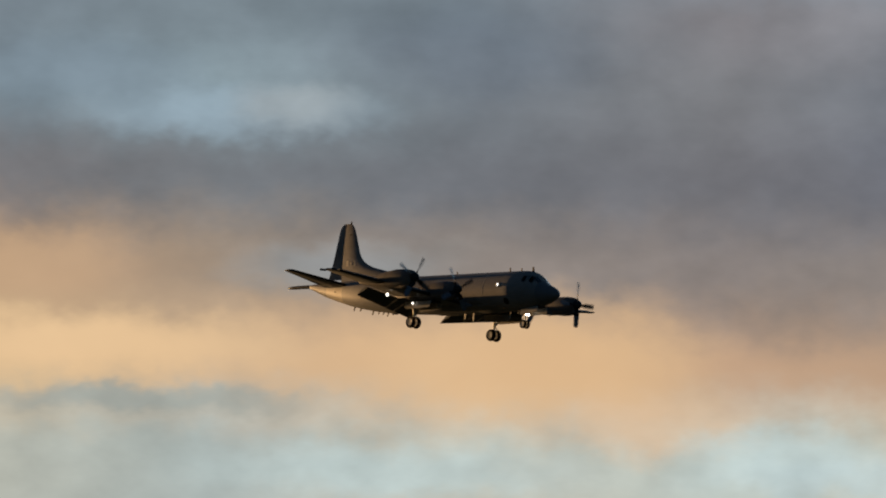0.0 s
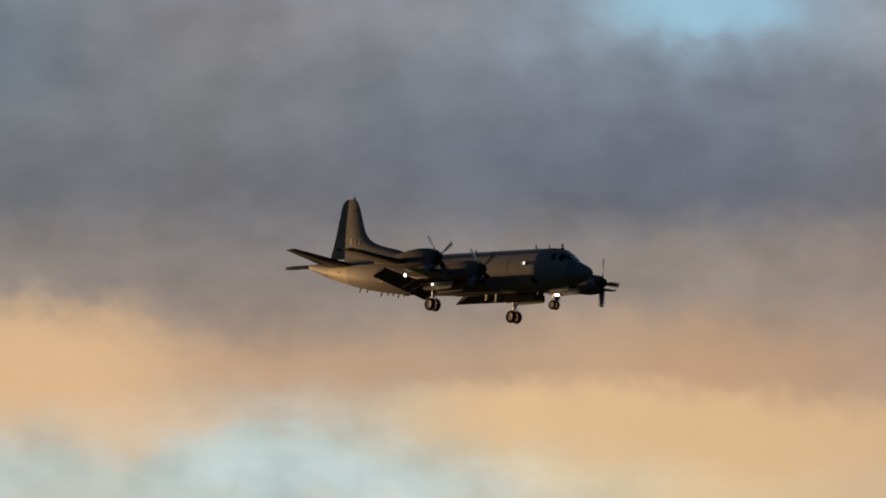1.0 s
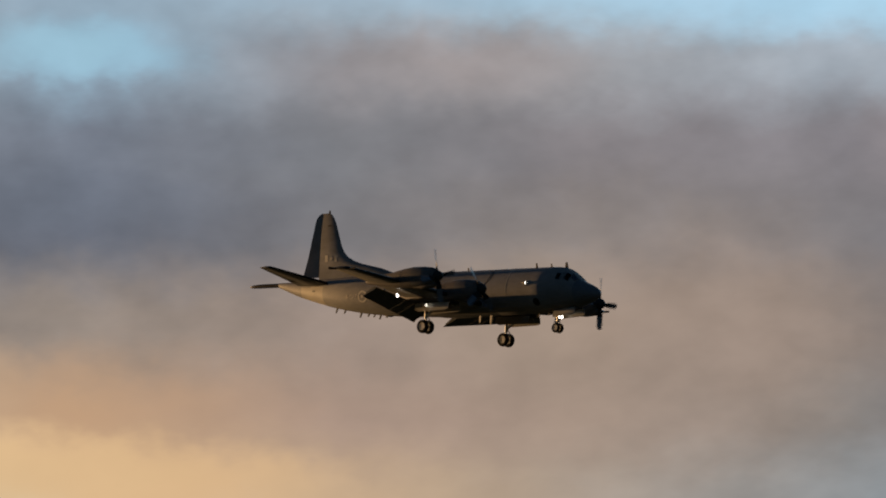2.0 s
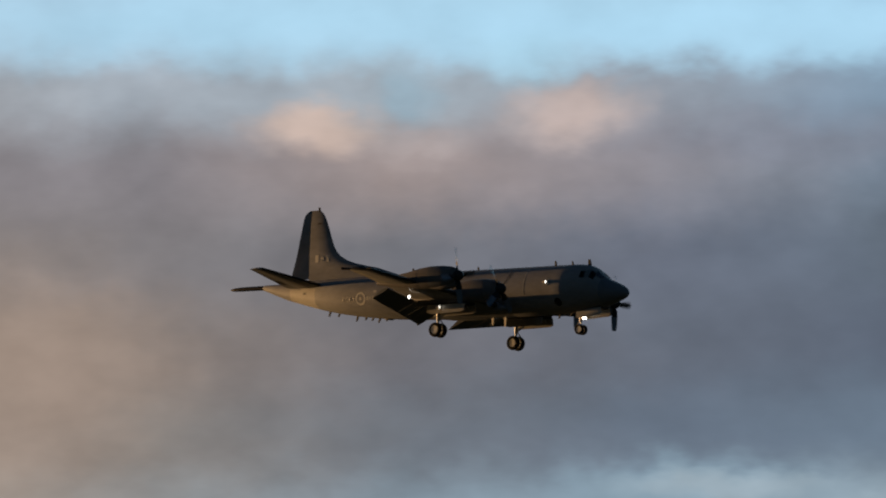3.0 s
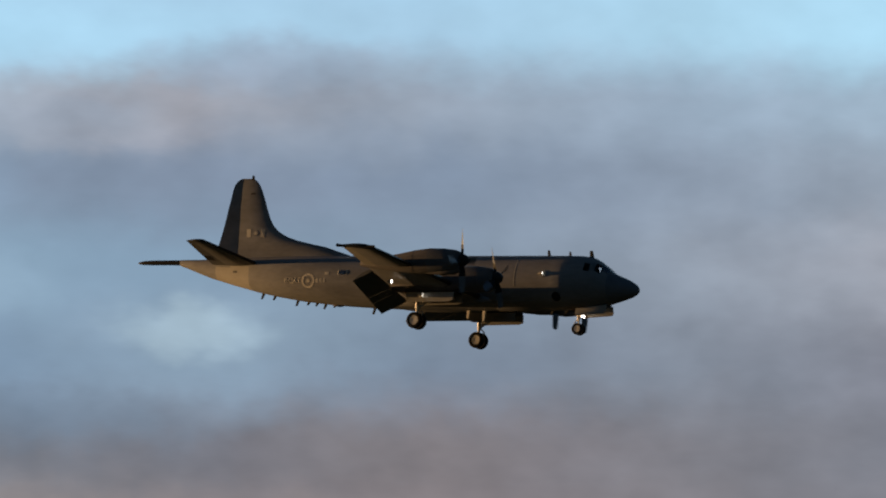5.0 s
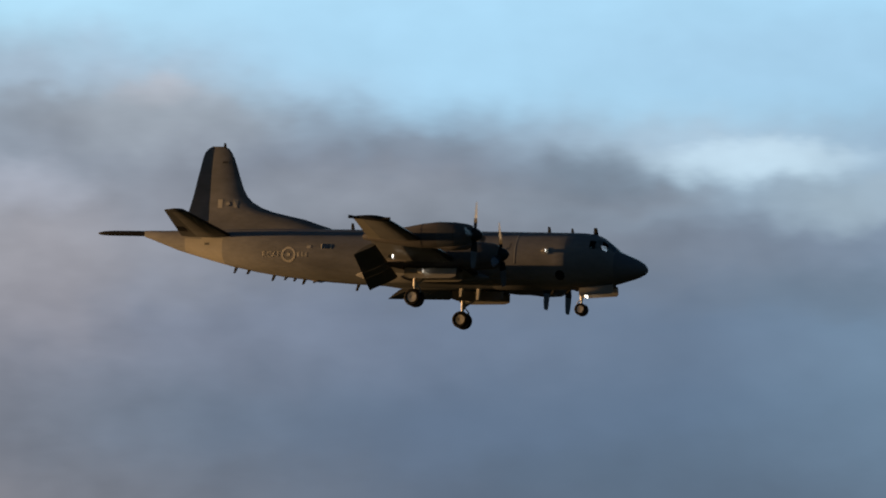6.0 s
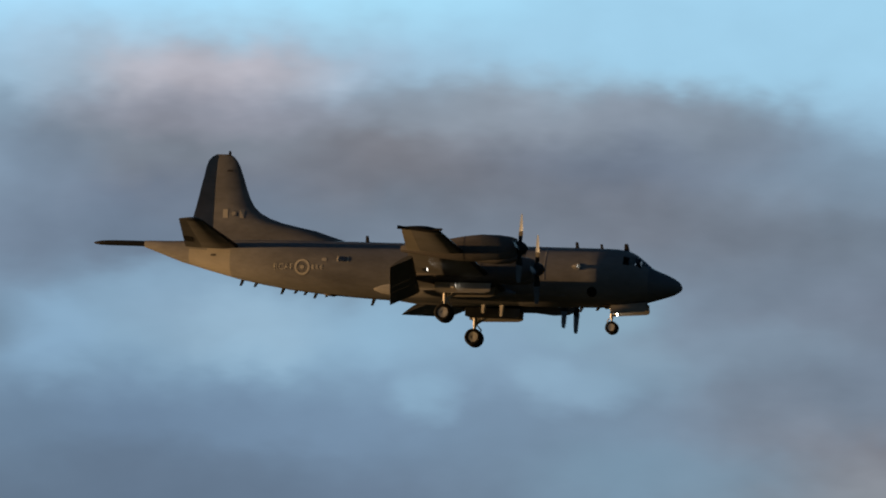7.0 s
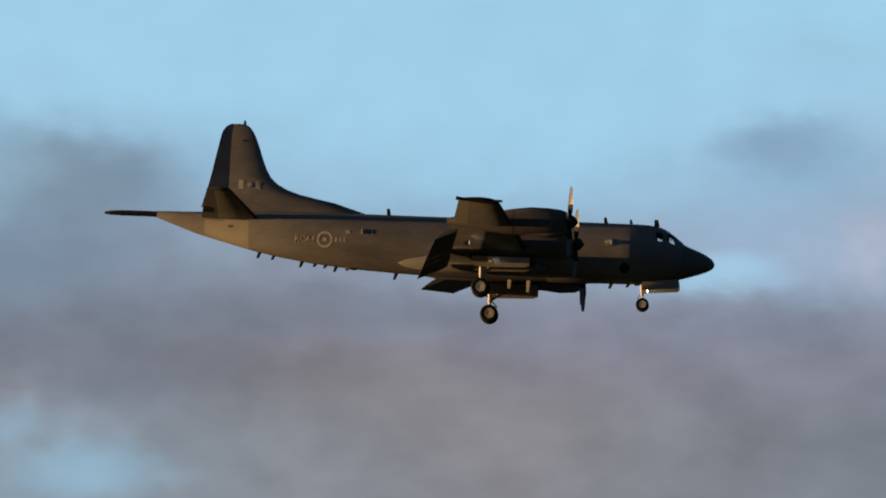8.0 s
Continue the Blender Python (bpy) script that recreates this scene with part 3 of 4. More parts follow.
def build_fuselage(plane):
    bm = bmesh.new()
    rings = []
    for s, w, t, b in sorted(BODY + [(q, *section(q)) for q in (1.9, 27.05, 29.65)]):
        rings.append(oval(s, 0, (t + b) / 2, w, (t - b) / 2, (t - b) / 2, 48, squareness(s)))
    loft(bm, rings)
    for f in bm.faces:
        c = f.calc_center_median()
        s = 14.0 - c.x
        f.material_index = 1 if s < 1.9 else (2 if 27.0 < s < 29.7 and c.z < 1.0 else 0)
    # the window band of the cockpit is open behind its panes
    band = [f for f in bm.faces for c in [f.calc_center_median()] if 0.62 < c.z < 1.08 and (2.36 < 14.0 - c.x < 2.7 or 3.06 < 14.0 - c.x < 3.4)]
    bmesh.ops.delete(bm, geom=band, context="FACES")
    body = part("fuselage", bm, [PAINT, RADOME, PAINT_PALE], plane, "long grey weathered fuselage with a dark nose", 30)
    # belly weapons bay doors, proud of the skin
    for side in (-1, 1):
        bm = bmesh.new()
        ring = []
        for s in (6.6, 6.9, 9.4, 9.7):
            k = 0.0 if s in (6.6, 9.7) else 0.03
            ring.append([skin(s, a, k, side) for a in (-89, -75, -60, -46)] + [skin(s, a, -0.03, side) for a in (-46, -60, -75, -89)])
        loft(bm, ring)
        part("bay_door", bm, PAINT, body)
    # cockpit panes
    for side in (-1, 1):
        for o in ([(1.98, 0.62), (2.30, 0.66), (2.62, 1.12), (2.34, 1.02)], [(2.36, 0.66), (2.78, 0.66), (2.98, 1.14), (2.70, 1.14)],
                  [(2.86, 0.64), (3.26, 0.66), (3.30, 1.10), (3.06, 1.14)]):
            bm = bmesh.new()
            patch(bm, o, side, 0.03)
            part("cockpit_window", bm, CLEAR, body, "clear cockpit side pane", 0)
        bm = bmesh.new()
        top = [skin(s, a, 0.035, side) for s, a in ((1.86, 72), (1.92, 46), (2.28, 52), (2.46, 74))]
        slab(bm, top, -0.03, (0, 0, 1))
        part("windscreen", bm, GLASS, body, "dark glossy windscreen pane", 0)
    # cabin windows with a thin frame
    for s, z, r, glow in ((6.08, 0.40, 0.21, True), (20.1, 0.52, 0.15, False)):
        for side in (-1, 1):
            bm = bmesh.new()
            patch(bm, [(s + 1.2 * r * math.cos(a), z + r * math.sin(a)) for a in [i * math.pi / 8 for i in range(16)]], side, 0.034, 0.08)
            pane = part("cabin_window", bm, (PAINT_PALE if glow else GLASS), body, "round blanked cabin window" if glow else "small dark cabin window", 0)
            if glow:
                # a lamp sunk in an open can on the skin, shining forward
                at = skin(s, level(s, z), 0.045, side)
                bm = bmesh.new()
                loft(bm, [[at + Vector((d, r * math.cos(i * math.pi / 8), r * math.sin(i * math.pi / 8))) for i in range(16)] for d, r in ((-0.26, 0.04), (0.0, 0.125), (0.05, 0.125), (0.05, 0.115), (0.005, 0.115))])
                part("lamp_housing", bm, PAINT, body)
                bm = bmesh.new()
                rod(bm, at + Vector((0.006, 0, 0)), at + Vector((0.03, 0, 0)), 0.112, 0.10, 14)
                part("side_lamp", bm, CABIN_GLOW, body, "bright white lamp on the fuselage side")
    for side in (-1, 1):
        for s0, s1 in ((20.34, 20.44), (19.76, 19.84)):
            bm = bmesh.new()
            patch(bm, [(s0, 0.36), (s1, 0.36), (s1, 0.68), (s0, 0.68)], side, 0.015)
            part("window_placard", bm, MARK, body, "pale placard beside the cabin window", 0)
        bm = bmesh.new()
        patch(bm, [(21.08, 0.38), (21.36, 0.38), (21.36, 0.56), (21.08, 0.56)], side, 0.008)
        part("door_placard", bm, MARK, body, "small pale placard", 0)
        # roundel: ring and centre, with a bar of lettering either side
        bm = bmesh.new()
        for k in range(24):
            a, b = 2 * math.pi * k / 24, 2 * math.pi * (k + 1) / 24
            patch(bm, [(22.55 + r * math.cos(q), r * math.sin(q)) for r, q in ((0.47, a), (0.47, b), (0.34, b), (0.34, a))], side, 0.008, 0.02)
        part("roundel", bm, MARK, body, "pale ring marking", 0)
        bm = bmesh.new()
        patch(bm, [(22.55 + (0.17 if k % 2 else 0.09) * math.cos(k * math.pi / 6), (0.17 if k % 2 else 0.09) * math.sin(k * math.pi / 6)) for k in range(12)], side, 0.008, 0.02)
        part("roundel_centre", bm, MARK, body, "pale leaf-like centre of the roundel", 0)
        lettering(body, "RCAF", 23.7, 0.0, 0.34, side)
        for s0, s1 in ((21.3, 21.48), (21.55, 21.73), (21.8, 21.98)):
            bm = bmesh.new()
            patch(bm, [(s0, -0.12), (s1, -0.12), (s1, 0.14), (s0, 0.14)], side, 0.008, 0.02)
            part("lettering_bar", bm, FADED, body, "faded pale bar of lettering", 0)
        bm = bmesh.new()
        patch(bm, [(27.95, 0.62), (28.25, 0.62), (28.25, 0.75), (27.95, 0.75)], side, 0.008, 0.02)
        part("tail_stencil", bm, DARKMARK, body, "small dark stencil", 0)
        # pale sealing band on the skin beside the propellers
        bm = bmesh.new()
        loft(bm, [[skin(7.98, q, 0.006, side), skin(8.04, q, 0.006, side), skin(8.04, q, -0.02, side), skin(7.98, q, -0.02, side)] for q in range(-14, 82, 4)])
        part("sealing_band", bm, FADED, body, "thin pale sealing band round the cabin", 0)
        # round dark hatch low on the flank
        bm = bmesh.new()
        patch(bm, [(5.15 + 0.29 * math.cos(i * math.pi / 10), -1.02 + 0.27 * math.sin(i * math.pi / 10)) for i in range(20)], side, 0.035, 0.09)
        part("round_hatch", bm, BOOT, body, "round dark hatch", 0)
        # fillet that carries the wing root back into the flank
        bm = bmesh.new()
        loft(bm, [oval(q, side * y, z, w, h, h, 20) for q, y, z, w, h in (
            (9.7, 1.3, -1.25, 0.08, 0.08), (10.4, 1.32, -1.22, 0.36, 0.34), (12.0, 1.32, -1.15, 0.52, 0.52), (14.5, 1.32, -1.12, 0.56, 0.56),
            (16.2, 1.16, -1.06, 0.52, 0.56), (17.1, 1.08, -1.04, 0.42, 0.46), (17.8, 1.06, -1.04, 0.30, 0.34), (18.3, 1.06, -1.04, 0.12, 0.14))])
        part("wing_root_fillet", bm, PAINT, body, "smooth fillet behind the wing root")
    # aerials above and below
    def aerial(s, z, high, wide, lean, paint=BOOT, label="small dark blade aerial"):
        bm = bmesh.new()
        k = 1 if high > 0 else -1
        a = [P(s + wide / 2 * c, 0.022 * d, z - 0.05 * k) for c, d in ((-1, 0), (-0.3, 1), (1, 0), (-0.3, -1))]
        b = [P(s + lean + wide * 0.32 * c, 0.012 * d, z + high) for c, d in ((-1, 0), (-0.3, 1), (1, 0), (-0.3, -1))]
        loft(bm, [a, b])
        part("aerial", bm, paint, body, label, 0)

    for s, h, w in ((3.42, 0.42, 0.34), (4.9, 0.28, 0.2), (6.38, 0.36, 0.24), (19.0, 0.4, 0.26), (13.2, 0.25, 0.2)):
        aerial(s, section(s)[1], h, w, 0.06)
    for s, h in ((26.4, 0.36), (25.55, 0.25), (23.9, 0.36), (23.1, 0.2), (22.5, 0.2), (21.9, 0.32), (21.2, 0.16), (18.4, 0.4), (5.9, 0.3), (4.9, 0.2)):
        aerial(s, section(s)[2], -h, 0.24, 0.14)
    for s, h in ((11.8, 0.5), (10.7, 0.68)):
        aerial(s, section(s)[2], -h, 0.32, 0.04, STEEL, "pale blade aerial under the belly")
    # flat fairing under the rear belly
    bm = bmesh.new()
    loft(bm, [oval(20.6, 0, section(20.6)[2] + 0.05, 0.1, 0.05, 0.06, 12), oval(20.9, 0, section(20.9)[2] + 0.04, 0.25, 0.05, 0.14, 12),
              oval(21.35, 0, section(21.35)[2] + 0.04, 0.22, 0.05, 0.12, 12), oval(21.6, 0, section(21.6)[2] + 0.05, 0.06, 0.04, 0.05, 12)])
    part("belly_fairing", bm, NACELLE_PAINT, body)
    return body


def build_boom(plane):
    bm = bmesh.new()
    loft(bm, [oval(s, 0, z, r, r, r, 16) for s, z, r in ((32.3, 1.40, 0.17), (32.5, 1.41, 0.17), (33.2, 1.42, 0.165), (34.6, 1.42, 0.16), (35.2, 1.41, 0.13), (35.5, 1.4, 0.08), (35.62, 1.4, 0.02))])
    part("tail_boom", bm, SPINNER_PAINT, plane, "dark tapered sensor boom behind the tail")


FIN = [(1.35, 19.20, 30.01), (1.88, 20.50, 29.94), (2.12, 21.29, 29.88), (2.4, 22.16, 29.81), (2.62, 23.24, 29.75), (2.85, 24.27, 29.69), (3.1, 25.00, 29.62), (3.43, 25.60, 29.54),
       (3.8, 25.98, 29.46), (4.24, 26.24, 29.37), (4.9, 26.50, 29.25), (5.56, 26.73, 29.11), (6.15, 26.96, 29.00), (6.5, 27.15, 28.89), (6.75, 27.36, 28.69), (6.9, 27.62, 28.43)]
HINGE = 28.40
RUDDER = radians(-8)             # turned to the right


def fin_half(s, z):
    """Half the fin's thickness at a station and height."""
    for (z0, a0, _), (z1, a1, _) in zip(FIN, FIN[1:]):
        if z0 <= z <= z1:
            a = a0 + (a1 - a0) * (z - z0) / (z1 - z0)
            d = max(0.06, 0.5 * (1 - (z - 1.3) / 7.5))
            x = (s - a) / (HINGE - a)
            return d / 2 * min(1.0, max(0.0, x * (HINGE - a) / 1.9) ** 0.5) * (1 - 0.9 * max(0.0, x - 0.4))
    return 0.1


def fin_plate(bm, outline, side, proud=0.010):
    """A thin plate on the fin's skin over an outline of (station, height)."""
    top = [bm.verts.new(P(s, side * (fin_half(s, z) + proud), z)) for s, z in outline]
    low = [bm.verts.new(P(s, side * (fin_half(s, z) - 0.02), z)) for s, z in outline]
    n = len(top)
    bm.faces.new(top)
    bm.faces.new(low)
    for i in range(n):
        bm.faces.new((top[i], top[(i + 1) % n], low[(i + 1) % n], low[i]))


def build_fin(plane):
    bm = bmesh.new()
    rings = []
    for z, a, b in FIN:
        d = max(0.06, 0.5 * (1 - (z - 1.3) / 7.5)) * (1.0 if z < 6.6 else 0.6)
        aft = HINGE
        full = aft - a
        pts = []
        for x in (0.0, 0.02, 0.08, 0.2, 0.4, 0.7, 1.0):
            t = d / 2 * min(1.0, (x * full / 1.9) ** 0.5) * (1 - 0.9 * max(0.0, x - 0.4))
            pts.append((a + x * full, t))
        rings.append([P(s, t, z) for s, t in pts] + [P(s, -t, z) for s, t in reversed(pts[1:])])
    loft(bm, rings)
    fin = part("tail_fin", bm, PAINT, plane, "tall swept grey fin with a long dorsal fillet", 50)
    bm = bmesh.new()
    rings = []
    for z, a, b in FIN[1:]:
        d = max(0.04, 0.225 * (1 - (z - 1.3) / 7.5)) * (1.0 if z < 6.6 else 0.6)
        off = (b - HINGE) * math.sin(RUDDER)
        rings.append([P(HINGE + 0.004, d / 2, z), P((HINGE + b) / 2, d * 0.3 + off / 2, z), P(b, 0.012 + off, z), P(b, -0.012 + off, z), P((HINGE + b) / 2, -d * 0.3 + off / 2, z), P(HINGE + 0.004, -d / 2, z)])
    loft(bm, rings)
    part("rudder", bm, PAINT, plane, "grey rudder turned slightly aside", 30)
    bm = bmesh.new()
    slab(bm, [P(27.55, -0.03, 6.84), P(27.73, -0.03, 6.84), P(27.71, -0.03, 7.12), P(27.59, -0.03, 7.1)], 0.06, (0, 1, 0))
    part("fin_aerial", bm, BOOT, fin, "short dark aerial on the fin top", 0)
    for side in (-1, 1):
        for s0, s1 in ((27.54, 27.84), (26.54, 26.80)):
            bm = bmesh.new()
            fin_plate(bm, [(s0, 3.06), (s1, 3.06), (s1, 3.58), (s0, 3.58)], side)
            part("flag_bar", bm, MARK, fin, "pale upright bar of a painted flag", 0)
        bm = bmesh.new()
        fin_plate(bm, [(27.17 + (0.18 if k % 2 == 0 else 0.09) * math.sin(k * math.pi / 7), 3.33 + (0.18 if k % 2 == 0 else 0.09) * math.cos(k * math.pi / 7)) for k in range(14)], side)
        part("flag_leaf", bm, MARK, fin, "pale leaf of a painted flag", 0)
        bm = bmesh.new()
        fin_plate(bm, [(27.35, 5.85), (27.75, 5.85), (27.7, 5.98), (27.4, 5.98)], side)
        part("fin_stencil", bm, DARKMARK, fin, "small dark stencil", 0)


def build_tailplane(plane, side):
    def at(y, cut):
        k = (y - 0.5) / 5.95
        return foil(P(26.45 + 1.38 * k, side * y, 1.16 + 0.83 * k), 3.45 - 2.2 * k, 0.40 - 0.24 * k, (0, 0, 1), cut)

    bm = bmesh.new()
    loft(bm, [at(y, (0.0, 0.68)) for y in (0.3, 2.5, 4.5, 6.0)])
    tp = part("tailplane", bm, PAINT, plane)
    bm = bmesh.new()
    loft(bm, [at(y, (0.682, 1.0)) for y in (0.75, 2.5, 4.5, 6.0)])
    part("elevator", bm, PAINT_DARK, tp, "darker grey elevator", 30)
    bm = bmesh.new()
    loft(bm, [at(y, (0.78, 0.99)) for y in (1.9, 2.9)])
    for v in bm.verts:
        v.co.z -= 0.008 if v.co.z < 1.16 + 0.83 * (abs(v.co.y) - 0.5) / 5.95 else 0.03
    part("trim_tab", bm, BOOT, tp, "small black trim tab", 0)
    bm = bmesh.new()
    loft(bm, [at(y, (0.0, 1.0)) for y in (6.01, 6.3)] + [[p.lerp(P(28.45, side * 6.42, 2.0), 0.4) for p in at(6.42, (0.0, 1.0))]])
    part("tailplane_tip", bm, PAINT_DARK, tp)
    bm = bmesh.new()
    loft(bm, [at(y, (0.0, 0.05)) for y in (0.8, 2.5, 4.5, 6.0)])
    for v in bm.verts:
        v.co.x += 0.012
    part("deicing_boot", bm, BOOT, tp, "black rubber strip on the leading edge")


def build_wing(plane, side):
    def at(y, cut=(0.0, 1.0), grow=1.0):
        s, c, z = wing_line(y)
        return foil(P(s, side * y, z), c, c * (0.155 - 0.0025 * y) * grow, (0, 0, 1), cut, 0.012, -4.0 * max(0.0, y - 6) / 9)

    bm = bmesh.new()
    loft(bm, [at(y) for y in (0.6, 1.7, 4.75, 7.3, 9.5)])
    loft(bm, [at(y, (0.0, 0.76)) for y in (9.5, 12.0, 14.6)])
    w = part("wing", bm, PAINT, plane, "long straight grey wing with slight upward slope", 40)
    bm = bmesh.new()
    loft(bm, [at(y, (0.762, 1.0)) for y in (9.53, 12.0, 14.55)])
    # paler than the wing: the sunlight on its underside is put into the colour
    part("aileron", bm, PAINT_PALE, w, "grey aileron painted paler for the low sun on it", 30)
    bm = bmesh.new()
    s, c, z = wing_line(15.0)
    tip = P(s + 1.2, side * 15.25, z + 0.02)
    loft(bm, [at(14.62), at(14.95), [p.lerp(tip, 0.12) for p in at(15.12)]] + [[p.lerp(tip, 0.5) for p in at(15.22)]])
    part("wing_tip", bm, SPINNER_PAINT, w, "black wing tip cap")
    bm = bmesh.new()
    rod(bm, P(s + 1.75, side * 15.1, z + 0.05), P(s + 2.4, side * 15.14, z + 0.12), 0.07, 0.11)
    part("tip_pod", bm, BOOT, w, "small dark pod behind the wing tip")
    bm = bmesh.new()
    rod(bm, P(s + 0.45, side * 15.1, z + 0.02), P(s - 0.22, side * 15.16, z + 0.02), 0.09, 0.07)
    part("tip_light", bm, SPINNER_PAINT, w)
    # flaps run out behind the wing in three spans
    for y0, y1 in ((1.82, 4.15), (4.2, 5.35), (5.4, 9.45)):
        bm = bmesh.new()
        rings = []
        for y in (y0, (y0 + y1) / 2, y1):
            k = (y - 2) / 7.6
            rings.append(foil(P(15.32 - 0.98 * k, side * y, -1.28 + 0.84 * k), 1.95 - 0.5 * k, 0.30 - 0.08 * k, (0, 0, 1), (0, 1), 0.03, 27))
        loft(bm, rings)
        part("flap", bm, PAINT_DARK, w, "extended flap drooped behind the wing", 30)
    bm = bmesh.new()
    loft(bm, [at(y, (0.0, 0.05), 1.02) for y in (1.75, 8.0, 14.6)])
    for v in bm.verts:
        v.co.x += 0.012
    part("deicing_strip", bm, SPINNER_PAINT, w, "dark strip on the leading edge")
    # landing lamp let into the lower surface
    at = P(13.86, side * 7.55, -0.9)
    bm = bmesh.new()
    loft(bm, [[at + Vector((d, r * math.cos(i * math.pi / 8), r * math.sin(i * math.pi / 8))) for i in range(16)] for d, r in ((-0.26, 0.06), (0.0, 0.15), (0.05, 0.15), (0.05, 0.137), (0.005, 0.137))])
    part("lamp_housing", bm, STEEL, w, "pale lamp housing")
    bm = bmesh.new()
    rod(bm, at + Vector((0.006, 0, 0)), at + Vector((0.02, 0, 0)), 0.132, 0.11, 16)
    part("landing_lamp", bm, LAMP, w, "bright white landing lamp")
    return w


PROPS = [(9.72, 8.0, 0.13), (4.75, 7.85, -0.30)]        # distance out, station and height of the hubs


def build_nacelle(plane, side, inner):
    y, s0, z = PROPS[1 if inner else 0]
    y *= side
    bm = bmesh.new()
    sec = [(s0 + 0.12, 0.40, z, 0.42, 0.42), (s0 + 0.2, 0.50, z, 0.56, 0.6), (s0 + 0.5, 0.58, z, 0.66, 0.76), (s0 + 1.2, 0.64, z + 0.02, 0.72, 0.86),
           (s0 + 2.2, 0.66, z + 0.02, 0.74, 0.92 if inner else 0.86), (s0 + 3.2, 0.64, z - 0.02, 0.66, 1.0 if inner else 0.82)]
    if inner:
        sec += [(s0 + 4.6, 0.62, z - 0.12, 0.55, 1.0), (s0 + 5.8, 0.56, z - 0.25, 0.5, 0.82), (s0 + 7.0, 0.42, z - 0.3, 0.42, 0.55), (s0 + 7.9, 0.2, z - 0.38, 0.24, 0.2)]
    else:
        sec += [(s0 + 4.4, 0.58, z - 0.1, 0.5, 0.62), (s0 + 5.4, 0.48, z - 0.17, 0.42, 0.42), (s0 + 6.4, 0.34, z - 0.2, 0.32, 0.26), (s0 + 7.0, 0.2, z - 0.22, 0.2, 0.14)]
    loft(bm, [oval(s, y, zz, w, u, d, 28, 2.3) for s, w, zz, u, d in sec])
    for f in bm.faces:
        f.material_index = 1 if 14.0 - f.calc_center_median().x < s0 + 2.6 else 0
    n = part("engine_nacelle", bm, [NACELLE_PAINT, PAINT_DARK], plane, "long sooty grey turboprop engine nacelle", 45)
    # chin scoop and the intake mouth above the spinner, its inner shade painted dark
    bm = bmesh.new()
    loft(bm, [oval(s0 + 0.1, y, z - 0.52, 0.26, 0.16, 0.2, 16, 3), oval(s0 + 0.5, y, z - 0.6, 0.32, 0.2, 0.3, 16, 3), oval(s0 + 1.4, y, z - 0.6, 0.34, 0.2, 0.36, 16, 3), oval(s0 + 2.6, y, z - 0.55, 0.22, 0.1, 0.28, 16, 3)])
    part("oil_cooler_scoop", bm, NACELLE_PAINT, n)
    bm = bmesh.new()
    loft(bm, [oval(s0 + 0.07, y, z - 0.53, 0.21, 0.11, 0.14, 14, 3), oval(s0 + 0.16, y, z - 0.53, 0.21, 0.11, 0.14, 14, 3)])
    part("intake_mouth", bm, RECESS_SHADE, n, "air intake plug coloured dark for the shade inside")
    # jet pipe at the tail
    bm = bmesh.new()
    zz = z - 0.16
    se = s0 + (7.55 if inner else 6.7)
    loft(bm, [oval(se - 0.9, y, zz, 0.26, 0.26, 0.26, 18), oval(se, y, zz - 0.02, 0.24, 0.24, 0.24, 18), oval(se, y, zz - 0.02, 0.20, 0.20, 0.20, 18), oval(se - 0.4, y, zz, 0.19, 0.19, 0.19, 18)])
    part("exhaust_pipe", bm, SOOT, n, "burnt metal exhaust pipe")
    # cowling seams
    for ds in (1.0, 2.6):
        bm = bmesh.new()
        s, w, zc, u, d = [q for q in sec if q[0] >= s0 + ds][0]
        loft(bm, [oval(s - 0.015, y, zc, w + 0.006, u + 0.006, d + 0.006, 28, 2.3), oval(s + 0.015, y, zc, w + 0.006, u + 0.006, d + 0.006, 28, 2.3)])
        part("cowling_seam", bm, DARKMARK, n)
    return n


def build_propeller(plane):
    """One propeller about its own hub, which points along +x: spinner with four blades."""
    def Q(x, y, z):
        return Vector((x, y, z))

    bm = bmesh.new()
    prof = [(-0.12, 0.40), (0.0, 0.41), (0.14, 0.38), (0.28, 0.30), (0.38, 0.2), (0.45, 0.09), (0.48, 0.02)]
    loft(bm, [[Q(x, r * math.cos(i * math.pi / 12), r * math.sin(i * math.pi / 12)) for i in range(24)] for x, r in prof])
    hub = part("propeller", bm, SPINNER_PAINT, plane, "four-bladed propeller with a black spinner")
    cuff = [(0.3, 0.17, 0.15, 60), (0.55, 0.34, 0.10, 55), (0.85, 0.45, 0.07, 44), (1.0, 0.46, 0.06, 41)]
    span = [(1.0, 0.45, 0.054, 41), (1.3, 0.45, 0.045, 35), (1.7, 0.43, 0.034, 30), (1.93, 0.36, 0.028, 27), (2.02, 0.28, 0.02, 26)]
    for k, outer in [(k, outer) for k in range(4) for outer in (False, True)]:
        bm = bmesh.new()
        rings = []
        for r, c, t, twist in span if outer else cuff:
            a = radians(twist)
            ring = []
            for u, w in ((-0.5, 0), (-0.25, 0.5), (0.1, 0.5), (0.5, 0), (0.1, -0.5), (-0.25, -0.5)):
                x, y = u * c * math.sin(a) + w * t * math.cos(a), -u * c * math.cos(a) + w * t * math.sin(a)
                ring.append(Matrix.Rotation(k * math.pi / 2, 3, "X") @ Q(x, y, r))
            rings.append(ring)
        loft(bm, rings)
        if outer:
            part("propeller_blade", bm, BLADE_METAL, hub, "broad square-tipped metal blade", 30)
        else:
            part("blade_cuff", bm, BOOT, hub, "black rubber-sleeved blade root", 30)
    return hub


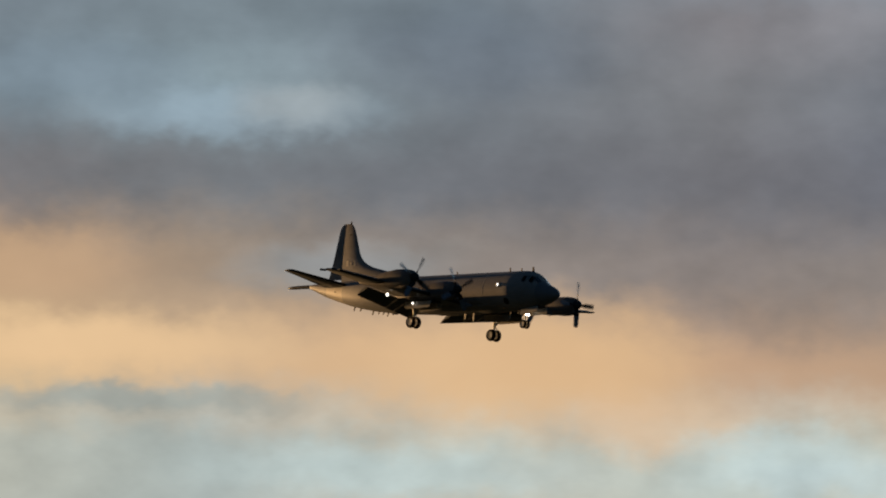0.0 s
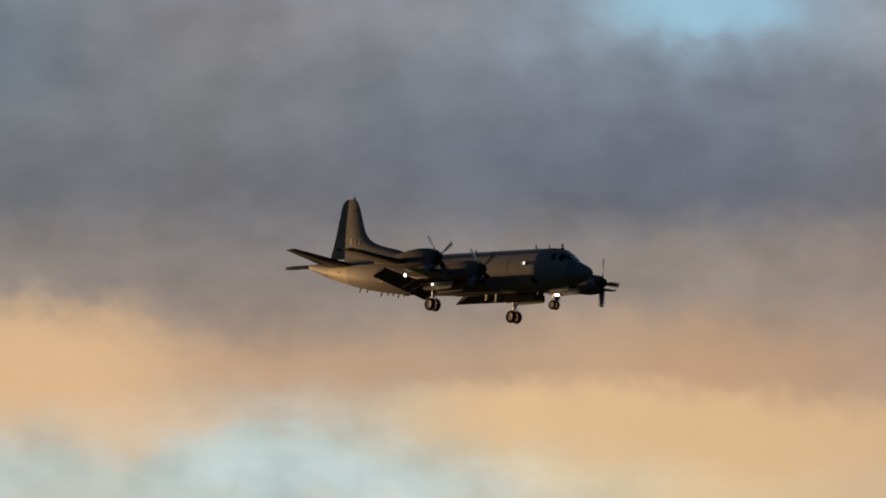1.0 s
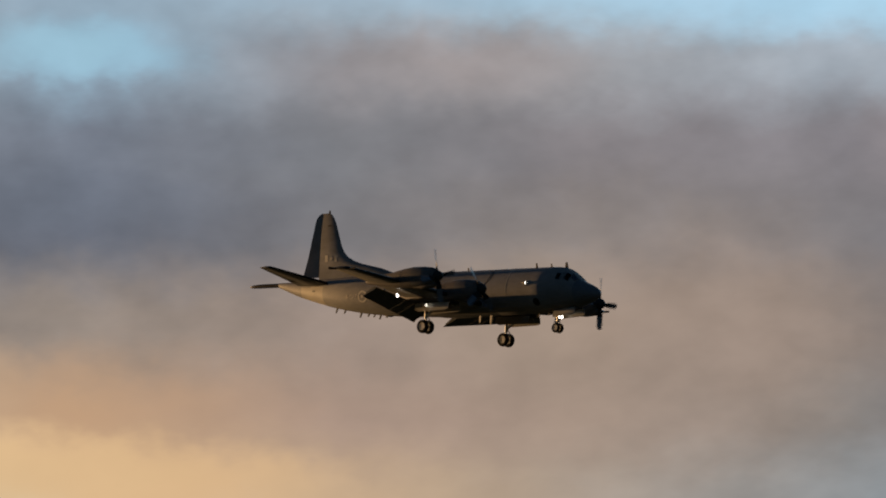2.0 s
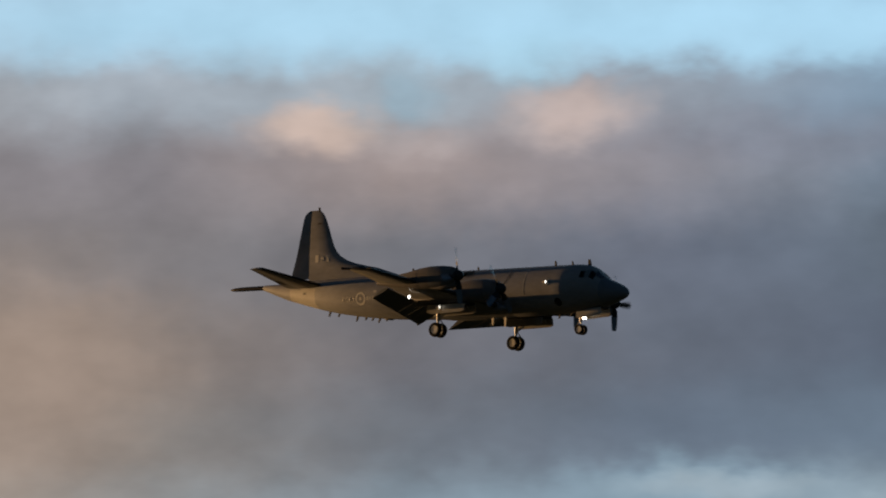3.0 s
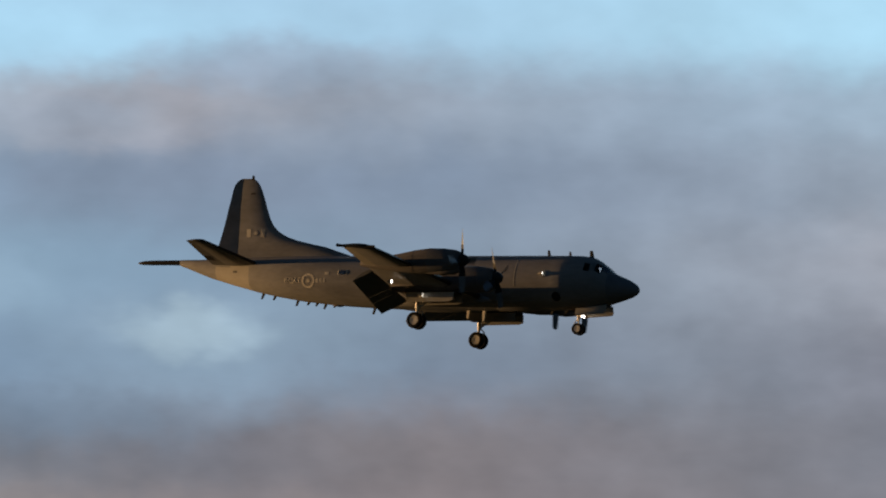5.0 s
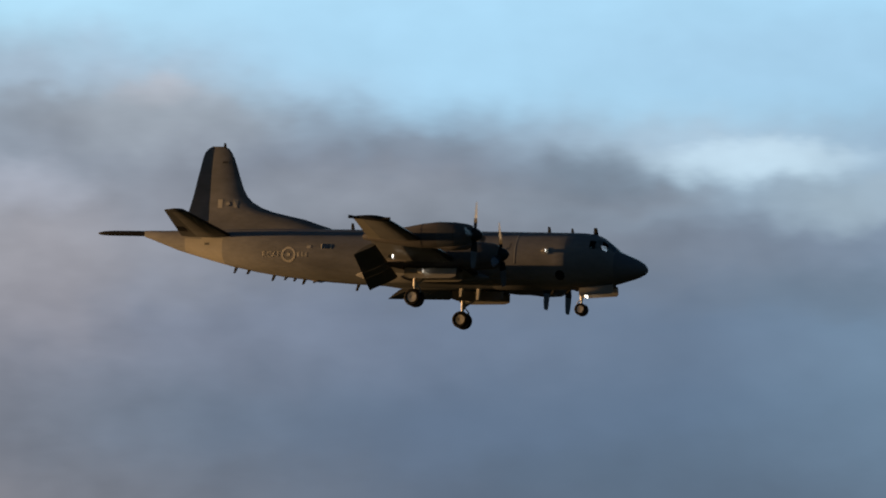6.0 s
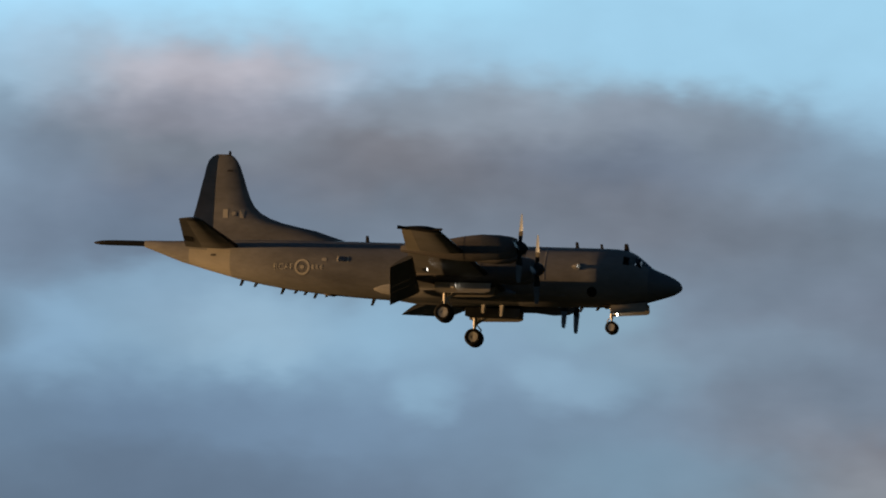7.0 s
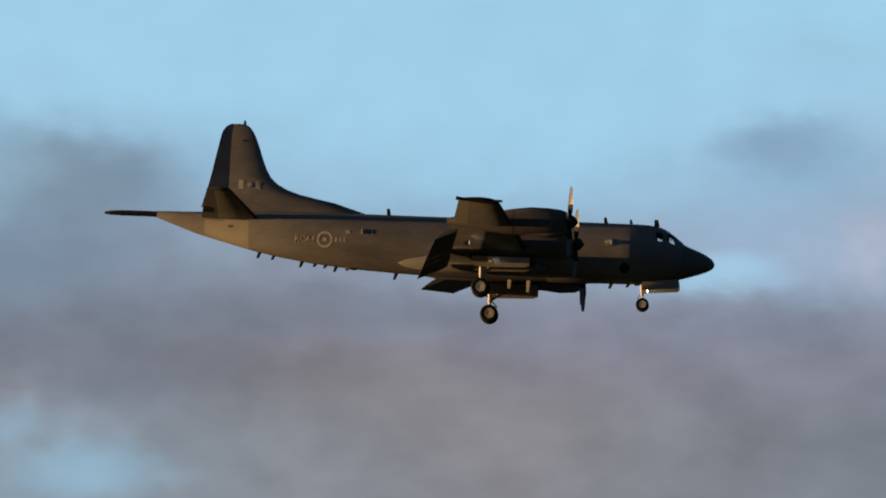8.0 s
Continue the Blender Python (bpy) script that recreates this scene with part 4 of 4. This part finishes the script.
def wheel(parent, s, y, z, r, w):
    def ring(rr, yy):
        return [P(s + rr * math.cos(i * math.pi / 16), yy, z + rr * math.sin(i * math.pi / 16)) for i in range(32)]

    bm = bmesh.new()
    prof = [(0.56, -0.42), (0.72, -0.5), (0.9, -0.44), (0.98, -0.26), (1.0, 0.0), (0.98, 0.26), (0.9, 0.44), (0.72, 0.5), (0.56, 0.42)]
    loft(bm, [ring(r * a, y + w * b) for a, b in prof])
    part("tyre", bm, RUBBER, parent, "black rubber tyre")
    bm = bmesh.new()
    loft(bm, [ring(r * a, y + w * b) for a, b in ((0.2, -0.46), (0.3, -0.50), (0.5, -0.44), (0.57, -0.47), (0.57, 0.47), (0.5, 0.44), (0.3, 0.50), (0.2, 0.46))])
    part("wheel_hub", bm, STEEL, parent, "pale enamelled wheel hub")


def build_main_gear(plane, side):
    y, s, z = side * 4.8, 13.22, -3.04
    bm = bmesh.new()
    rod(bm, P(s, y, -1.1), P(s, y, -2.35), 0.13, 0.12, 14)
    rod(bm, P(s, y, -2.3), P(s, y, -2.98), 0.085, 0.085, 12)
    rod(bm, P(s, y - 0.42, z), P(s, y + 0.42, z), 0.075, 0.075, 12)
    g = part("main_gear", bm, STEEL, plane, "lowered main landing gear with twin wheels")
    bm = bmesh.new()
    rod(bm, P(s - 1.5, y, -1.3), P(s - 0.1, y, -2.2), 0.06, 0.06)
    rod(bm, P(s - 1.2, y - 0.25, -1.25), P(s - 0.1, y, -2.1), 0.035, 0.035)
    part("drag_strut", bm, STEEL, g)
    bm = bmesh.new()
    rod(bm, P(s - 0.12, y, -2.25), P(s - 0.42, y, -2.58), 0.04)
    rod(bm, P(s - 0.42, y, -2.58), P(s - 0.1, y, -2.92), 0.04)
    part("torque_link", bm, STEEL, g)
    for d in (-0.33, 0.33):
        wheel(g, s, y + d, z, 0.53, 0.34)
    # above, a slab coloured as the well's shade, two long doors hanging either side
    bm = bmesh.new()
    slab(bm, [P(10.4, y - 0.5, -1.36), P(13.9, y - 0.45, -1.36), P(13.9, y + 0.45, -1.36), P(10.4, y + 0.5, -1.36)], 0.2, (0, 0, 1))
    part("wheel_well_shade", bm, RECESS_SHADE, plane, "solid wheel well slab coloured dark for the shade inside")
    for d in (-1, 1):
        bm = bmesh.new()
        yy = y + d * 0.6
        out = d * 0.12
        slab(bm, [P(10.42, yy, -1.30), P(13.75, yy, -1.30), P(13.7, yy + out, -1.82), P(13.3, yy + out * 1.2, -1.95), P(10.75, yy + out * 1.2, -1.9), P(10.45, yy + out, -1.8)], 0.045, (0, d, 0))
        door = part("gear_door", bm, PAINT_PALE, plane, "long open landing gear door", 0)
        for sx in (11.0, 12.6):
            bm = bmesh.new()
            rod(bm, P(sx, y + d * 0.35, -1.3), P(sx, yy + out * 0.6, -1.62), 0.03)
            part("door_link", bm, STEEL, door)
    # taxi lamp on the outer door, sunk in an open can that faces forward
    yy, zz, sx = y + side * 0.86, -1.5, 12.7
    bm = bmesh.new()
    loft(bm, [[P(sx - d, yy + r * math.cos(i * math.pi / 8), zz + r * math.sin(i * math.pi / 8)) for i in range(16)]
              for d, r in ((-0.12, 0.07), (0.0, 0.15), (0.22, 0.15), (0.22, 0.135), (0.01, 0.135))])
    part("lamp_can", bm, STEEL, g)
    bm = bmesh.new()
    rod(bm, P(sx - 0.012, yy, zz), P(sx - 0.03, yy, zz), 0.13, 0.11, 14)
    part("taxi_lamp", bm, LAMP, g, "bright white taxi lamp")


def build_nose_gear(plane):
    s, z = 4.09, -2.94
    bm = bmesh.new()
    rod(bm, P(s + 0.1, 0, -1.5), P(s + 0.03, 0, -2.4), 0.1, 0.09, 12)
    rod(bm, P(s + 0.03, 0, -2.35), P(s, 0, -2.9), 0.06, 0.06, 12)
    rod(bm, P(s, -0.3, z), P(s, 0.3, z), 0.055, 0.055, 12)
    g = part("nose_gear", bm, STEEL, plane, "lowered nose landing gear with twin wheels")
    bm = bmesh.new()
    rod(bm, P(s - 0.75, 0, -1.6), P(s, 0, -2.25), 0.05)
    rod(bm, P(s + 0.1, 0, -2.3), P(s + 0.32, 0, -2.55), 0.03)
    rod(bm, P(s + 0.32, 0, -2.55), P(s + 0.04, 0, -2.82), 0.03)
    part("drag_strut", bm, STEEL, g)
    for d in (-0.22, 0.22):
        wheel(g, s, d, z, 0.38, 0.22)
    for d in (-1, 1):
        bm = bmesh.new()
        rod(bm, P(s - 0.12, d * 0.15, -2.1), P(s - 0.26, d * 0.15, -2.1), 0.08, 0.12, 14)
        part("lamp_can", bm, STEEL, g)
        bm = bmesh.new()
        loft(bm, [[P(s - q, d * 0.15 + r * math.cos(i * math.pi / 8), -2.1 + r * math.sin(i * math.pi / 8)) for i in range(16)] for q, r in ((0.262, 0.115), (0.276, 0.1), (0.284, 0.04))])
        part("landing_lamp", bm, LAMP, g, "bright white landing lamp")
        bm = bmesh.new()
        y = d * 0.52
        slab(bm, [P(2.02, y, -1.44), P(4.15, y, -1.66), P(4.12, y + d * 0.08, -2.16), P(2.1, y + d * 0.08, -2.02), P(1.98, y + d * 0.07, -1.9)], 0.035, (0, d, 0))
        part("nose_gear_door", bm, PAINT_PALE, plane, "open pale nose gear door", 0)
    # closed slab under the nose, its dark colour stands for the well's shade
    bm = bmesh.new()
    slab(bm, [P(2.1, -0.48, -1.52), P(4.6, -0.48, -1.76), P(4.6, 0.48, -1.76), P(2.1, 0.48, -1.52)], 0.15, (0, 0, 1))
    part("wheel_well_shade", bm, RECESS_SHADE, plane, "solid nose wheel well slab coloured dark for the shade inside")


def build_airplane():
    plane = tagged(new("patrol_airplane"), "grey four-engined turboprop patrol airplane flying with landing gear lowered", "airplane")
    build_fuselage(plane)
    build_boom(plane)
    build_fin(plane)
    props = []
    for side in (-1, 1):
        build_tailplane(plane, side)
        build_wing(plane, side)
        for inner in (False, True):
            build_nacelle(plane, side, inner)
        build_main_gear(plane, side)
    build_nose_gear(plane)
    first = build_propeller(plane)
    for side in (-1, 1):
        for y, s, z in PROPS:
            hub = first if not props else copy_thing(first, Matrix())
            props.append((hub, P(s, side * y, z)))
    return plane, props


airplane, propellers = build_airplane()


def drift(rows, t):
    """How far a propeller has run ahead of the common beat, in degrees."""
    return float(np.interp(t, [r[0] for r in rows], [r[1] for r in rows]))


# the propellers run slightly out of step: right outer, right inner, left outer, left inner
STEP = [[(0.0, -28), (0.5, 0), (1.0, 40), (1.5, 90), (2.8, 125), (3.0, 100), (3.5, 90), (4.0, 45), (4.5, 10), (6.0, 0), (8.0, 0)],
        [(0.0, 30), (0.5, 45), (1.0, 45), (4.0, 40), (4.5, 30), (6.0, 25), (7.0, 10), (8.0, 0)],
        [(0.0, 0), (8.0, 0)],
        [(0.0, -25), (1.7, -15), (3.0, 0), (8.0, 0)]]


def motions():
    walk(airplane, [(t / 2, flight(t / 2)) for t in range(17)])
    # the propellers turn a quarter in a tenth of a second
    for (hub, at), rows in zip(propellers, STEP):
        walk(hub, [(k / 30, Matrix.Translation(at) @ Matrix.Rotation(radians(30.0 * k + drift(rows, k / 30)), 4, "X")) for k in range(241)])


motions()
